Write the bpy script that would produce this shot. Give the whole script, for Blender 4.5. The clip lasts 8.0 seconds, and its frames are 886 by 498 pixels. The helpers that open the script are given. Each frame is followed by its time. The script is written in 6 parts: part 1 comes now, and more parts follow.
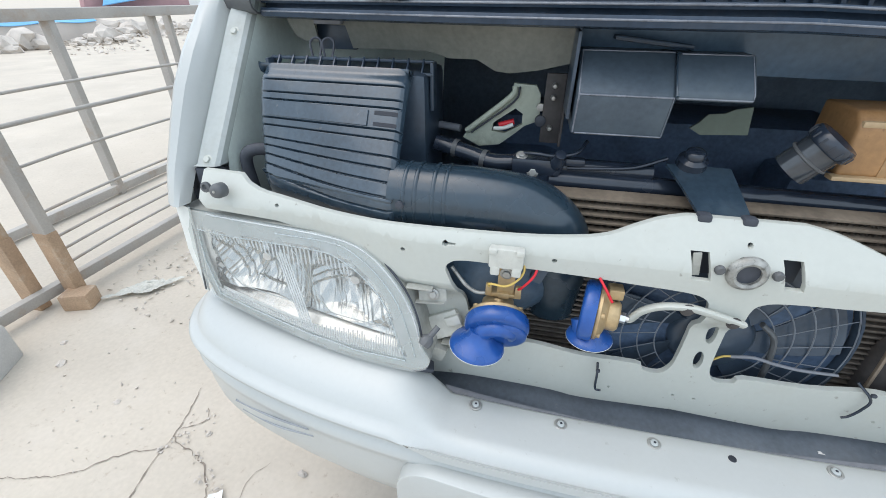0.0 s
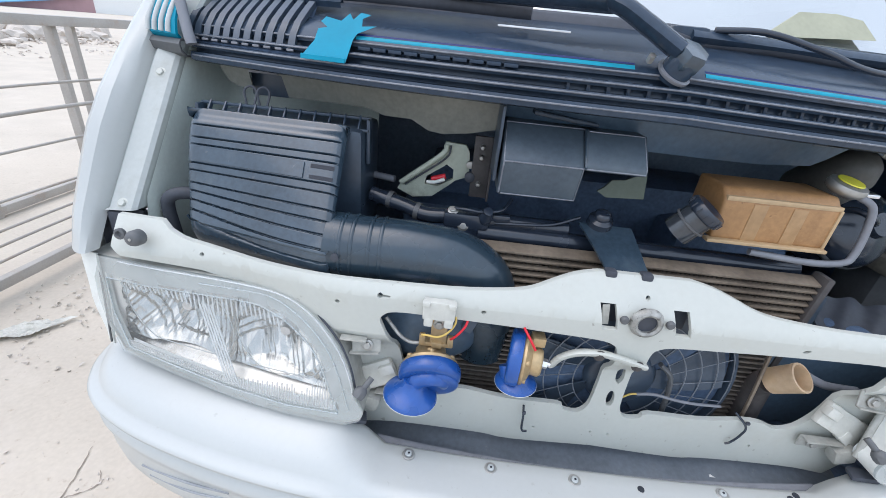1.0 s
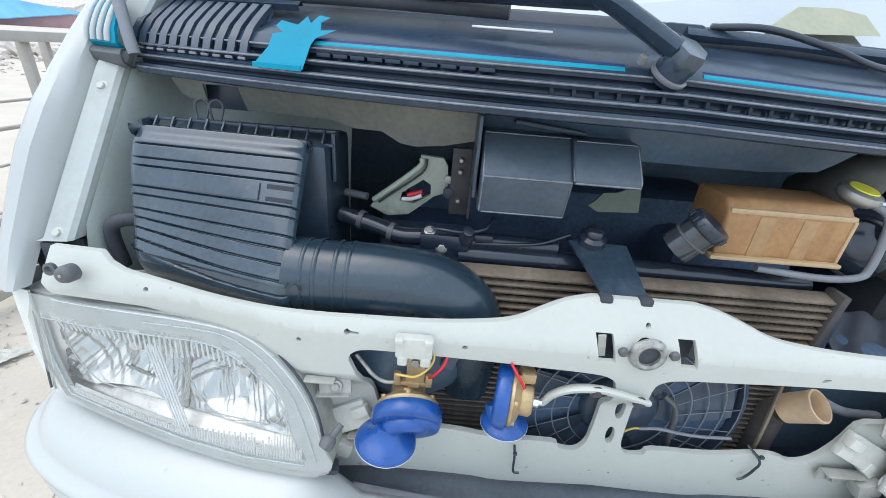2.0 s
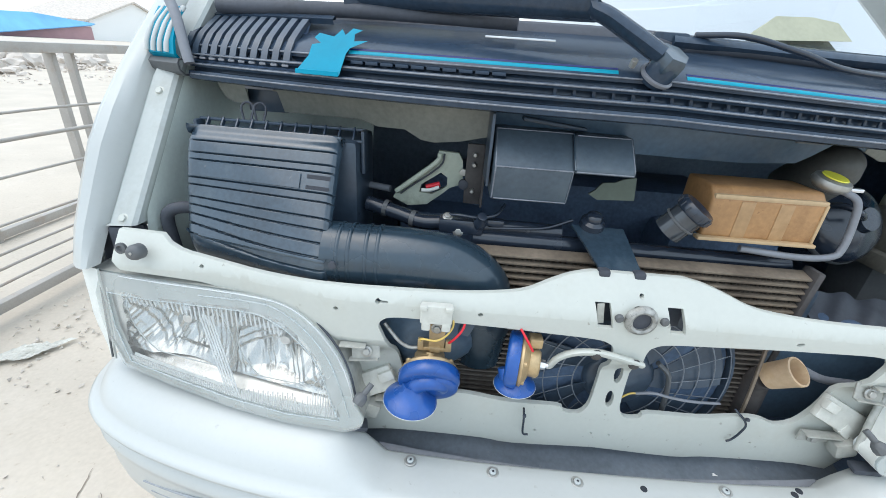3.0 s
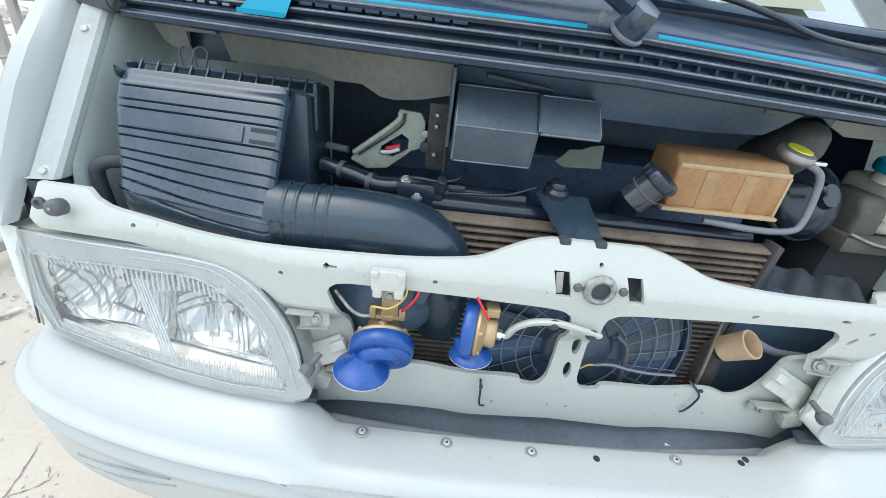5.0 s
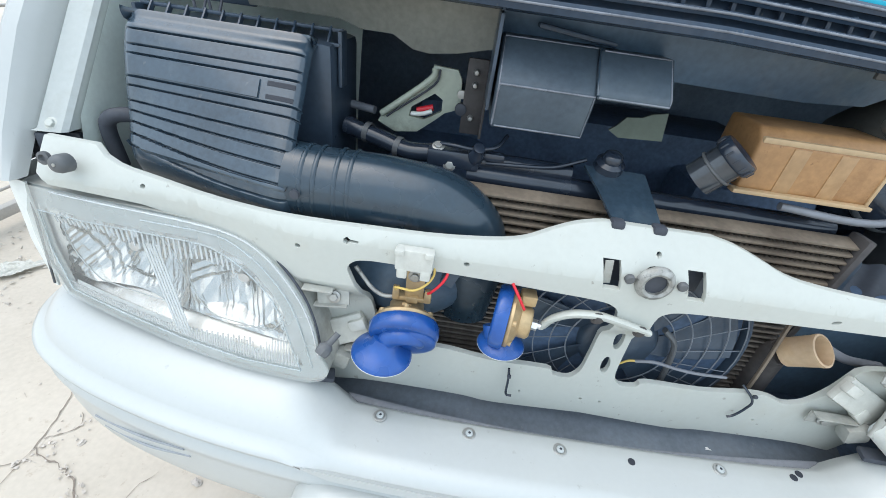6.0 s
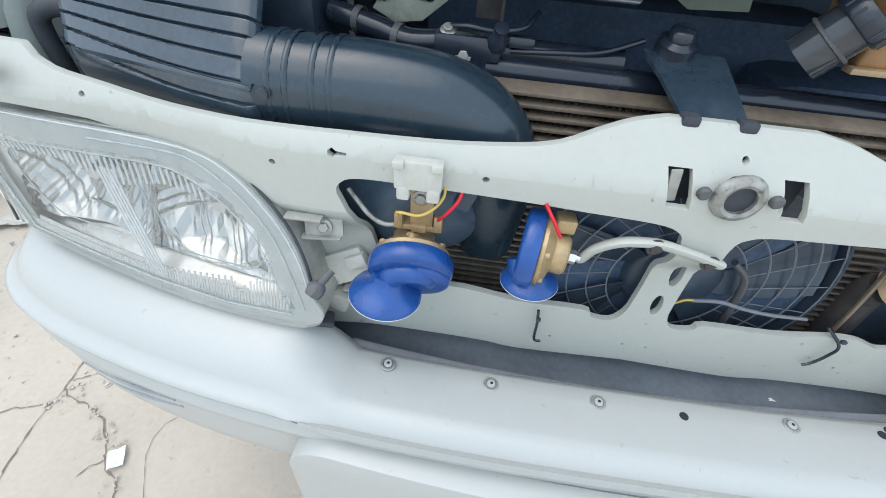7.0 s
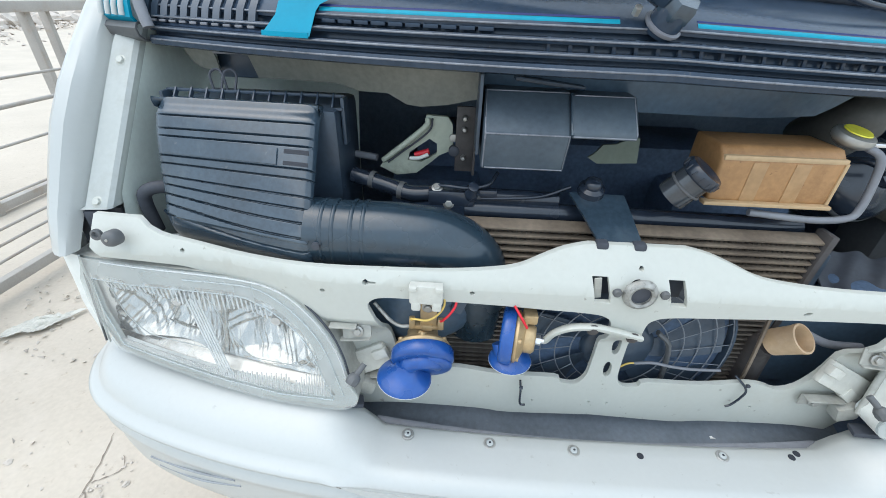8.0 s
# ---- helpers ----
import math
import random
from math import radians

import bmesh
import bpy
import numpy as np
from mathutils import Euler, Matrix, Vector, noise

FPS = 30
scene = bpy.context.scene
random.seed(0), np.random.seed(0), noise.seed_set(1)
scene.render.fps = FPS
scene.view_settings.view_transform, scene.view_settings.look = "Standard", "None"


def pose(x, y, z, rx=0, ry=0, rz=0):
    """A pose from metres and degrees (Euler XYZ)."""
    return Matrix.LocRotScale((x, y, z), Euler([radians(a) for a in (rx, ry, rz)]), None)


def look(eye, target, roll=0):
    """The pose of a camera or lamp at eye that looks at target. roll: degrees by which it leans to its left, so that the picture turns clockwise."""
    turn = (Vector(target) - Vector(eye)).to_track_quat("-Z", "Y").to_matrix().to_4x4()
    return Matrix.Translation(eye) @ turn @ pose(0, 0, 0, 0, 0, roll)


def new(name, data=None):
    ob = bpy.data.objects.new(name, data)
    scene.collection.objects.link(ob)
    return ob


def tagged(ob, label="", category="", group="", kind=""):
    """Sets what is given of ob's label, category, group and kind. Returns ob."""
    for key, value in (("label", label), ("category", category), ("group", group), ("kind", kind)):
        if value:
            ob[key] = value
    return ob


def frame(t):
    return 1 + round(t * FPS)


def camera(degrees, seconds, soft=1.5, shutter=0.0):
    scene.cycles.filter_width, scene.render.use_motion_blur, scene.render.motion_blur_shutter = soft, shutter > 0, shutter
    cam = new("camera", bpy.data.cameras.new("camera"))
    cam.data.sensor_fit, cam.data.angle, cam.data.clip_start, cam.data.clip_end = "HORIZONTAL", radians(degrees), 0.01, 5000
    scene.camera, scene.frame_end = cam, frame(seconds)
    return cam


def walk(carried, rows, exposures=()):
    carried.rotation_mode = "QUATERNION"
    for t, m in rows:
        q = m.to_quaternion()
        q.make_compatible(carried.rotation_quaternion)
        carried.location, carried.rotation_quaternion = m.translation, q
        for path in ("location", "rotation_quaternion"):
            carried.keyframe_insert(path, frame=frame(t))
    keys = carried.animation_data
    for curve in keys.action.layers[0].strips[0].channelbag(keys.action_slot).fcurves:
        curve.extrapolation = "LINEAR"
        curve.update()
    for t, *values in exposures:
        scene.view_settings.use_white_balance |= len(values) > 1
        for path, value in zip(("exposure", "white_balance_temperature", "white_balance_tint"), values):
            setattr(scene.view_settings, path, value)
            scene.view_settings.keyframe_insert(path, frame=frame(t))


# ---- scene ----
cam = camera(94.2, 8.0, soft=0.6)
PATH = [
    (0, (-0.279, -0.479, 1.349), (-0.622, 1.194, 0.308), 0.4),
    (0.3, (-0.2944, -0.4949, 1.366), (-0.587, 1.223, 0.3836), 3.18),
    (0.5, (-0.296, -0.501, 1.371), (-0.524, 1.238, 0.409), 5.1),
    (0.8, (-0.2863, -0.495, 1.38), (-0.3959, 1.28, 0.4658), 4.25),
    (1, (-0.287, -0.484, 1.39), (-0.309, 1.3, 0.488), 6.0),
    (1.2, (-0.2937, -0.4733, 1.394), (-0.2761, 1.313, 0.4957), 7.83),
    (1.5, (-0.281, -0.433, 1.4), (-0.323, 1.332, 0.46), 4.8),
    (1.7, (-0.265, -0.402, 1.381), (-0.248, 1.377, 0.468), 5.0),
    (2.8, (-0.274, -0.488, 1.405), (-0.312, 1.335, 0.584), 4.2),
    (3, (-0.28, -0.499, 1.384), (-0.305, 1.314, 0.54), 4.3),
    (3.2, (-0.2682, -0.4934, 1.363), (-0.204, 1.294, 0.4686), 8.19),
    (3.5, (-0.273, -0.477, 1.337), (-0.138, 1.305, 0.44), 9.0),
    (4, (-0.262, -0.486, 1.34), (-0.138, 1.294, 0.435), 8.4),
    (4.2, (-0.252, -0.489, 1.344), (-0.105, 1.295, 0.454), 7.9),
    (5.3, (-0.245, -0.47, 1.358), (-0.207, 1.293, 0.414), 6.5),
    (5.5, (-0.251, -0.465, 1.359), (-0.244, 1.295, 0.41), 6.3),
    (6, (-0.256, -0.415, 1.336), (-0.261, 1.267, 0.255), 8.3),
    (6.2, (-0.2543, -0.3804, 1.307), (-0.2898, 1.232, 0.1234), 8.5),
    (6.5, (-0.251, -0.342, 1.276), (-0.317, 1.208, 0.014), 7.4),
    (6.7, (-0.2427, -0.3274, 1.258), (-0.3229, 1.185, -0.0485), 6.74),
    (7, (-0.243, -0.341, 1.253), (-0.319, 1.175, -0.05), 5.6),
    (7.2, (-0.241, -0.3486, 1.255), (-0.3739, 1.205, 0.0029), 1.6),
    (7.5, (-0.252, -0.382, 1.318), (-0.401, 1.231, 0.145), -0.2),
    (7.7, (-0.2566, -0.4224, 1.366), (-0.3624, 1.252, 0.2765), -0.5),
    (8, (-0.258, -0.455, 1.4), (-0.298, 1.25, 0.356), 2.2),
]
# the clip's camera shifts its exposure and white balance a little on the way
EXPOSURE = [
    (0, 0.38, 6450, 11), (0.5, 0.38, 6310, 13), (1, 0.41, 6300, 15.5), (1.5, 0.46, 6230, 13),
    (2.8, 0.54, 6380, 9.3), (3, 0.52, 6330, 9), (3.5, 0.60, 6300, 9), (4, 0.60, 6300, 9), (5.5, 0.57, 6310, 9),
    (6, 0.57, 6310, 9), (6.5, 0.41, 6370, 9.5), (7, 0.36, 6410, 10), (7.5, 0.34, 6400, 9.5), (8, 0.49, 6350, 9),
]
walk(cam, [(t, look(eye, target, roll)) for t, eye, target, roll in PATH], EXPOSURE)

# ---- world and light ----
world = bpy.data.worlds.new("sky")
scene.world = world
world.use_nodes = True
wn, wl = world.node_tree.nodes, world.node_tree.links
wn.clear()
sky = wn.new("ShaderNodeTexSky")
sky.sky_type, sky.sun_disc = "NISHITA", False
sky.sun_elevation, sky.sun_rotation = radians(70), radians(-96)
sky.air_density, sky.dust_density = 1.0, 6.0
haze = wn.new("ShaderNodeMixRGB")
haze.inputs[0].default_value = 0.7
haze.inputs[2].default_value = (7.3, 8.6, 9.7, 1)
bg = wn.new("ShaderNodeBackground")
bg.inputs[1].default_value = 0.15
wo = wn.new("ShaderNodeOutputWorld")
wl.new(sky.outputs[0], haze.inputs[1])
wl.new(haze.outputs[0], bg.inputs[0])
wl.new(bg.outputs[0], wo.inputs[0])
sun_data = bpy.data.lights.new("sun", "SUN")
sun_data.energy, sun_data.angle, sun_data.color = 0.55, radians(60), (1.0, 0.93, 0.84)
sun = new("sun", sun_data)
sun.matrix_world = look((-1.8, -1.7, 5.4), (0, 0, 0))


# ---- materials ----
def mat(name, base, rough=0.5, metal=0.0, var=0.15, scale=6.0, fine=120.0, bump=0.05, dirt=None, dirt_amount=0.0, dirt_scale=9.0, coat=0.0, spec=0.5, specks=0.0, speck=(0.16, 0.14, 0.11)):
    m = bpy.data.materials.new(name)
    m.use_nodes = True
    n, l = m.node_tree.nodes, m.node_tree.links
    b = n["Principled BSDF"]
    tc = n.new("ShaderNodeTexCoord")
    big, small = n.new("ShaderNodeTexNoise"), n.new("ShaderNodeTexNoise")
    big.inputs["Scale"].default_value, big.inputs["Detail"].default_value = scale, 5
    small.inputs["Scale"].default_value, small.inputs["Detail"].default_value = fine, 3
    l.new(tc.outputs["Object"], big.inputs["Vector"])
    l.new(tc.outputs["Object"], small.inputs["Vector"])
    ramp = n.new("ShaderNodeValToRGB")
    ramp.color_ramp.elements[0].position, ramp.color_ramp.elements[1].position = 0.3, 0.7
    ramp.color_ramp.elements[0].color = (*[c * (1 - var) for c in base], 1)
    ramp.color_ramp.elements[1].color = (*[min(1, c * (1 + var)) for c in base], 1)
    mixn = n.new("ShaderNodeMath")
    mixn.operation = "MULTIPLY_ADD"
    mixn.inputs[1].default_value, mixn.inputs[2].default_value = 0.35, 0.0
    add = n.new("ShaderNodeMath")
    add.operation = "MULTIPLY_ADD"
    add.inputs[1].default_value = 0.65
    l.new(small.outputs["Fac"], mixn.inputs[0])
    l.new(big.outputs["Fac"], add.inputs[0])
    l.new(mixn.outputs[0], add.inputs[2])
    l.new(add.outputs[0], ramp.inputs[0])
    col = ramp.outputs[0]
    if dirt:
        dn = n.new("ShaderNodeTexNoise")
        dn.inputs["Scale"].default_value, dn.inputs["Detail"].default_value, dn.inputs["Roughness"].default_value = dirt_scale, 8, 0.7
        l.new(tc.outputs["Object"], dn.inputs["Vector"])
        dr = n.new("ShaderNodeValToRGB")
        dr.color_ramp.elements[0].position, dr.color_ramp.elements[1].position = 0.52, 0.72
        dr.color_ramp.elements[0].color, dr.color_ramp.elements[1].color = (0, 0, 0, 1), (dirt_amount, dirt_amount, dirt_amount, 1)
        l.new(dn.outputs["Fac"], dr.inputs[0])
        mx = n.new("ShaderNodeMixRGB")
        mx.inputs[2].default_value = (*dirt, 1)
        l.new(dr.outputs[0], mx.inputs[0])
        l.new(col, mx.inputs[1])
        col = mx.outputs[0]
    if specks:
        sn = n.new("ShaderNodeTexNoise")
        sn.inputs["Scale"].default_value, sn.inputs["Detail"].default_value, sn.inputs["Roughness"].default_value = 75, 3, 0.6
        l.new(tc.outputs["Object"], sn.inputs["Vector"])
        sr = n.new("ShaderNodeValToRGB")
        sr.color_ramp.elements[0].position, sr.color_ramp.elements[1].position = 0.68, 0.76
        sr.color_ramp.elements[0].color, sr.color_ramp.elements[1].color = (0, 0, 0, 1), (specks, specks, specks, 1)
        l.new(sn.outputs["Fac"], sr.inputs[0])
        sm = n.new("ShaderNodeMixRGB")
        sm.inputs[2].default_value = (*speck, 1)
        l.new(sr.outputs[0], sm.inputs[0])
        l.new(col, sm.inputs[1])
        col = sm.outputs[0]
    l.new(col, b.inputs["Base Color"])
    rr = n.new("ShaderNodeMapRange")
    rr.inputs["To Min"].default_value, rr.inputs["To Max"].default_value = max(0.02, rough - 0.08), min(1, rough + 0.12)
    l.new(big.outputs["Fac"], rr.inputs[0])
    l.new(rr.outputs[0], b.inputs["Roughness"])
    b.inputs["Metallic"].default_value = metal
    b.inputs["Specular IOR Level"].default_value = spec
    b.inputs["Coat Weight"].default_value = coat
    b.inputs["Coat Roughness"].default_value = 0.12
    if bump:
        bp = n.new("ShaderNodeBump")
        bp.inputs["Strength"].default_value, bp.inputs["Distance"].default_value = bump, 0.002
        l.new(add.outputs[0], bp.inputs["Height"])
        l.new(bp.outputs[0], b.inputs["Normal"])
    return m


def clear(name, tint, gloss_rough=0.04, body=0.0, body_color=(0.8, 0.85, 0.85), gloss=0.06):
    """Thin clear plastic or glass: see-through, with a glossy face and a little milky body."""
    m = bpy.data.materials.new(name)
    m.use_nodes = True
    n, l = m.node_tree.nodes, m.node_tree.links
    n.clear()
    out = n.new("ShaderNodeOutputMaterial")
    tr, gl, di = n.new("ShaderNodeBsdfTransparent"), n.new("ShaderNodeBsdfGlossy"), n.new("ShaderNodeBsdfDiffuse")
    tr.inputs[0].default_value, gl.inputs["Roughness"].default_value, di.inputs[0].default_value = (*tint, 1), gloss_rough, (*body_color, 1)
    m1, m2 = n.new("ShaderNodeMixShader"), n.new("ShaderNodeMixShader")
    m1.inputs[0].default_value = body
    l.new(tr.outputs[0], m1.inputs[1])
    l.new(di.outputs[0], m1.inputs[2])
    graze, power, face = n.new("ShaderNodeLayerWeight"), n.new("ShaderNodeMath"), n.new("ShaderNodeMath")
    graze.inputs[0].default_value = 0.5
    power.operation, power.inputs[1].default_value = "POWER", 5
    face.operation, face.use_clamp, face.inputs[1].default_value, face.inputs[2].default_value = "MULTIPLY_ADD", True, 0.75, gloss
    l.new(graze.outputs["Facing"], power.inputs[0])
    l.new(power.outputs[0], face.inputs[0])
    l.new(face.outputs[0], m2.inputs[0])
    l.new(m1.outputs[0], m2.inputs[1])
    l.new(gl.outputs[0], m2.inputs[2])
    l.new(m2.outputs[0], out.inputs[0])
    tc, noi = n.new("ShaderNodeTexCoord"), n.new("ShaderNodeTexNoise")
    noi.inputs["Scale"].default_value = 14
    l.new(tc.outputs["Object"], noi.inputs["Vector"])
    mr = n.new("ShaderNodeMapRange")
    mr.inputs["To Min"].default_value, mr.inputs["To Max"].default_value = body * 0.5, min(1, body * 1.5)
    l.new(noi.outputs["Fac"], mr.inputs[0])
    l.new(mr.outputs[0], m1.inputs[0])
    return m


WHITE = mat("white_paint", (0.472, 0.491, 0.482), 0.32, var=0.03, scale=3, bump=0.01, dirt=(0.46, 0.46, 0.42), dirt_amount=0.25, coat=0.3, specks=0.22)
PANEL = mat("panel_paint", (0.485, 0.503, 0.466), 0.38, var=0.05, scale=7, bump=0.02, dirt=(0.41, 0.39, 0.33), dirt_amount=0.3, dirt_scale=14, coat=0.2, specks=0.5)
DUSTYPAINT = mat("dusty_bracket_paint", (0.42, 0.46, 0.38), 0.5, var=0.15, scale=14, bump=0.04, dirt=(0.20, 0.20, 0.15), dirt_amount=0.7, dirt_scale=24)
FLANGE = mat("flange_paint", (0.42, 0.45, 0.44), 0.45, var=0.08, scale=6, bump=0.02, dirt=(0.30, 0.30, 0.27), dirt_amount=0.5, dirt_scale=12)
WING = mat("inner_wing_paint", (0.69, 0.765, 0.715), 0.5, var=0.1, scale=6, bump=0.03, dirt=(0.36, 0.36, 0.30), dirt_amount=0.3)
BLACK = mat("black_plastic", (0.042, 0.063, 0.092), 0.30, var=0.3, scale=9, bump=0.06, dirt=(0.085, 0.105, 0.125), dirt_amount=0.3)
SATIN = mat("satin_black_cover", (0.031, 0.052, 0.075), 0.21, var=0.35, scale=10, bump=0.06, dirt=(0.090, 0.112, 0.124), dirt_amount=0.45, dirt_scale=9, coat=0.6, specks=0.2, speck=(0.2, 0.2, 0.2))
# near-black that paints the shade inside small holes and slots
INK = mat("recess_shade", (0.022, 0.026, 0.036), 0.7, var=0.2)
TRIM = mat("cowl_black", (0.028, 0.046, 0.074), 0.20, var=0.3, scale=8, bump=0.05, dirt=(0.10, 0.105, 0.113), dirt_amount=0.3, spec=0.34, specks=0.3)
DUSTPANEL = mat("dusty_olive_panel", (0.205, 0.21, 0.185), 0.5, var=0.3, scale=4, bump=0.06, dirt=(0.10, 0.11, 0.11), dirt_amount=0.6, dirt_scale=3)
VALANCE = mat("dusty_black_panel", (0.062, 0.102, 0.150), 0.34, var=0.35, scale=3, bump=0.05, dirt=(0.155, 0.165, 0.165), dirt_amount=0.7, dirt_scale=2.2)
AIRDAM = mat("grey_air_guide", (0.145, 0.172, 0.205), 0.38, var=0.3, scale=8, bump=0.08, dirt=(0.15, 0.155, 0.16), dirt_amount=0.5, dirt_scale=4, specks=0.3, speck=(0.3, 0.29, 0.27))
GLOSS = mat("gloss_black_cap", (0.019, 0.027, 0.042), 0.22, var=0.2, scale=20, bump=0.03, coat=0.3)
DUCT = mat("smooth_intake_black", (0.020, 0.038, 0.056), 0.24, var=0.3, scale=8, bump=0.04, dirt=(0.05, 0.066, 0.075), dirt_amount=0.35, coat=0.4)
WIRE = mat("guard_wire", (0.17, 0.19, 0.22), 0.45, var=0.2, scale=30)
FIREWALL = mat("firewall_paint", (0.15, 0.205, 0.275), 0.6, var=0.4, scale=5, bump=0.1, dirt=(0.10, 0.11, 0.13), dirt_amount=0.6, dirt_scale=4)
BAY = mat("grimy_bay", (0.072, 0.115, 0.190), 0.65, var=0.5, scale=7, bump=0.2, dirt=(0.055, 0.075, 0.105), dirt_amount=0.5)
RUBBER = mat("rubber", (0.050, 0.057, 0.073), 0.6, var=0.25, scale=15, bump=0.1)
BLUE = mat("blue_plastic", (0.013, 0.075, 0.30), 0.26, var=0.18, scale=16, bump=0.03, dirt=(0.035, 0.12, 0.40), dirt_amount=0.5, coat=0.2)
BRASS = mat("yellow_zinc", (0.50, 0.375, 0.215), 0.46, metal=0.6, var=0.25, scale=22, bump=0.08, dirt=(0.25, 0.15, 0.07), dirt_amount=0.5)
STEEL = mat("dull_steel", (0.42, 0.42, 0.40), 0.42, metal=0.7, var=0.2, scale=20, bump=0.06, dirt=(0.22, 0.15, 0.1), dirt_amount=0.5)
BRIGHT = mat("bright_steel", (0.70, 0.71, 0.73), 0.3, metal=0.9, var=0.15, scale=30, bump=0.05)
CHROME = mat("reflector_chrome", (0.47, 0.475, 0.46), 0.20, metal=1.0, var=0.06, scale=12, bump=0.03)
SHELF = mat("lamp_shelf_chrome", (0.60, 0.585, 0.555), 0.24, metal=1.0, var=0.2, scale=9, bump=0.06, dirt=(0.42, 0.38, 0.32), dirt_amount=0.6, dirt_scale=12)
SILVER = mat("silver_lamp_lining", (0.78, 0.78, 0.76), 0.32, metal=0.5, var=0.1, scale=12, bump=0.03)
FINS = mat("radiator_fins", (0.205, 0.166, 0.127), 0.5, metal=0.2, var=0.4, scale=14, bump=0.2, dirt=(0.12, 0.09, 0.07), dirt_amount=0.85, dirt_scale=9)
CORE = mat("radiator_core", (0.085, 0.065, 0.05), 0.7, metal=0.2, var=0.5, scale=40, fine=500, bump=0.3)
FINDARK = mat("condenser_dark", (0.150, 0.132, 0.115), 0.55, metal=0.25, var=0.4, scale=12, bump=0.2, dirt=(0.17, 0.15, 0.13), dirt_amount=0.5)
TAN = mat("tan_tank_plastic", (0.36, 0.198, 0.085), 0.38, var=0.3, scale=9, bump=0.04, dirt=(0.20, 0.095, 0.035), dirt_amount=0.75, dirt_scale=14, specks=0.6, speck=(0.10, 0.05, 0.02))
TANPALE = mat("pale_tan_plastic", (0.375, 0.23, 0.112), 0.4, var=0.25, scale=14, bump=0.04, dirt=(0.28, 0.15, 0.06), dirt_amount=0.6, dirt_scale=20)
CREAM = mat("cream_edge", (0.46, 0.325, 0.185), 0.45, var=0.15, scale=20)
PALE = mat("pale_tube", (0.50, 0.365, 0.24), 0.5, var=0.15, scale=15, dirt=(0.4, 0.25, 0.1), dirt_amount=0.5)
YELLOW = mat("yellow_label", (0.72, 0.68, 0.06), 0.4, var=0.1, scale=30)
TEAL = mat("teal_film", (0.0, 0.235, 0.36), 0.45, spec=0.2, var=0.1, scale=20, bump=0.03)
NAVY = mat("navy_film", (0.003, 0.012, 0.11), 0.4, var=0.1, scale=20)
TEALSHINE = mat("teal_reflective", (0.0, 0.25, 0.36), 0.45, spec=0.25, var=0.15, scale=15)
PLUGW = mat("aged_white_plastic", (0.56, 0.565, 0.52), 0.42, var=0.1, scale=30, dirt=(0.36, 0.34, 0.28), dirt_amount=0.4, dirt_scale=40)
MILK = mat("milky_plastic", (0.70, 0.72, 0.69), 0.45, var=0.08, scale=14, dirt=(0.4, 0.36, 0.3), dirt_amount=0.4)
GREYPL = mat("grey_plastic", (0.10, 0.105, 0.11), 0.45, var=0.2, scale=20)
GRIME = mat("brown_grime", (0.060, 0.055, 0.055), 0.55, var=0.4, scale=20, bump=0.15, dirt=(0.12, 0.10, 0.085), dirt_amount=0.5, dirt_scale=18)
DUSTY = mat("dusty_brown_plastic", (0.15, 0.14, 0.115), 0.6, var=0.35, scale=9, bump=0.1, dirt=(0.26, 0.235, 0.19), dirt_amount=0.6)
CREAMY = mat("yellowed_bottle", (0.62, 0.60, 0.49), 0.45, var=0.12, scale=12, dirt=(0.40, 0.34, 0.22), dirt_amount=0.5)
ALLOY = mat("dusty_alloy", (0.40, 0.405, 0.375), 0.45, metal=0.2, var=0.25, scale=25, bump=0.06, dirt=(0.20, 0.17, 0.12), dirt_amount=0.5)
WORN = mat("worn_steel_ring", (0.33, 0.33, 0.31), 0.45, metal=0.35, var=0.35, scale=60, bump=0.2, dirt=(0.05, 0.05, 0.05), dirt_amount=0.95, dirt_scale=110)
RIMGREY = mat("pale_lamp_rim", (0.39, 0.42, 0.415), 0.35, var=0.12, scale=18, dirt=(0.32, 0.33, 0.31), dirt_amount=0.4, dirt_scale=20)
LAMPGREY = mat("lamp_housing", (0.44, 0.47, 0.47), 0.4, var=0.15, scale=14, dirt=(0.2, 0.18, 0.15), dirt_amount=0.4)
GREENGREY = mat("faded_green_plate", (0.125, 0.15, 0.115), 0.55, var=0.2, scale=10, dirt=(0.10, 0.11, 0.08), dirt_amount=0.5)
HOSE = mat("grey_hose", (0.19, 0.20, 0.225), 0.4, var=0.15, scale=20)
RED = mat("red_wire", (0.62, 0.015, 0.03), 0.35, var=0.1)
YELW = mat("yellow_wire", (0.62, 0.44, 0.12), 0.4, var=0.15)
FENCE = mat("fence_paint", (0.39, 0.365, 0.335), 0.55, var=0.15, scale=4, bump=0.1, dirt=(0.34, 0.23, 0.14), dirt_amount=0.6, dirt_scale=5)
RUST = mat("rusty_post", (0.42, 0.29, 0.19), 0.75, var=0.3, scale=7, bump=0.2, dirt=(0.55, 0.5, 0.42), dirt_amount=0.6)
STONE = mat("pale_rubble", (0.54, 0.49, 0.44), 0.9, var=0.25, scale=3, bump=0.4)
BLOCK = mat("concrete_block", (0.50, 0.49, 0.47), 0.9, var=0.15, scale=8, bump=0.3)
RAG = mat("faded_sheet", (0.56, 0.55, 0.50), 0.6, var=0.2, scale=12, bump=0.1, dirt=(0.28, 0.27, 0.22), dirt_amount=0.6, dirt_scale=14)
PAPER = mat("paper", (0.80, 0.80, 0.78), 0.8, var=0.05)
LITTER = mat("litter", (0.50, 0.46, 0.40), 0.85, var=0.3, scale=20, bump=0.2)
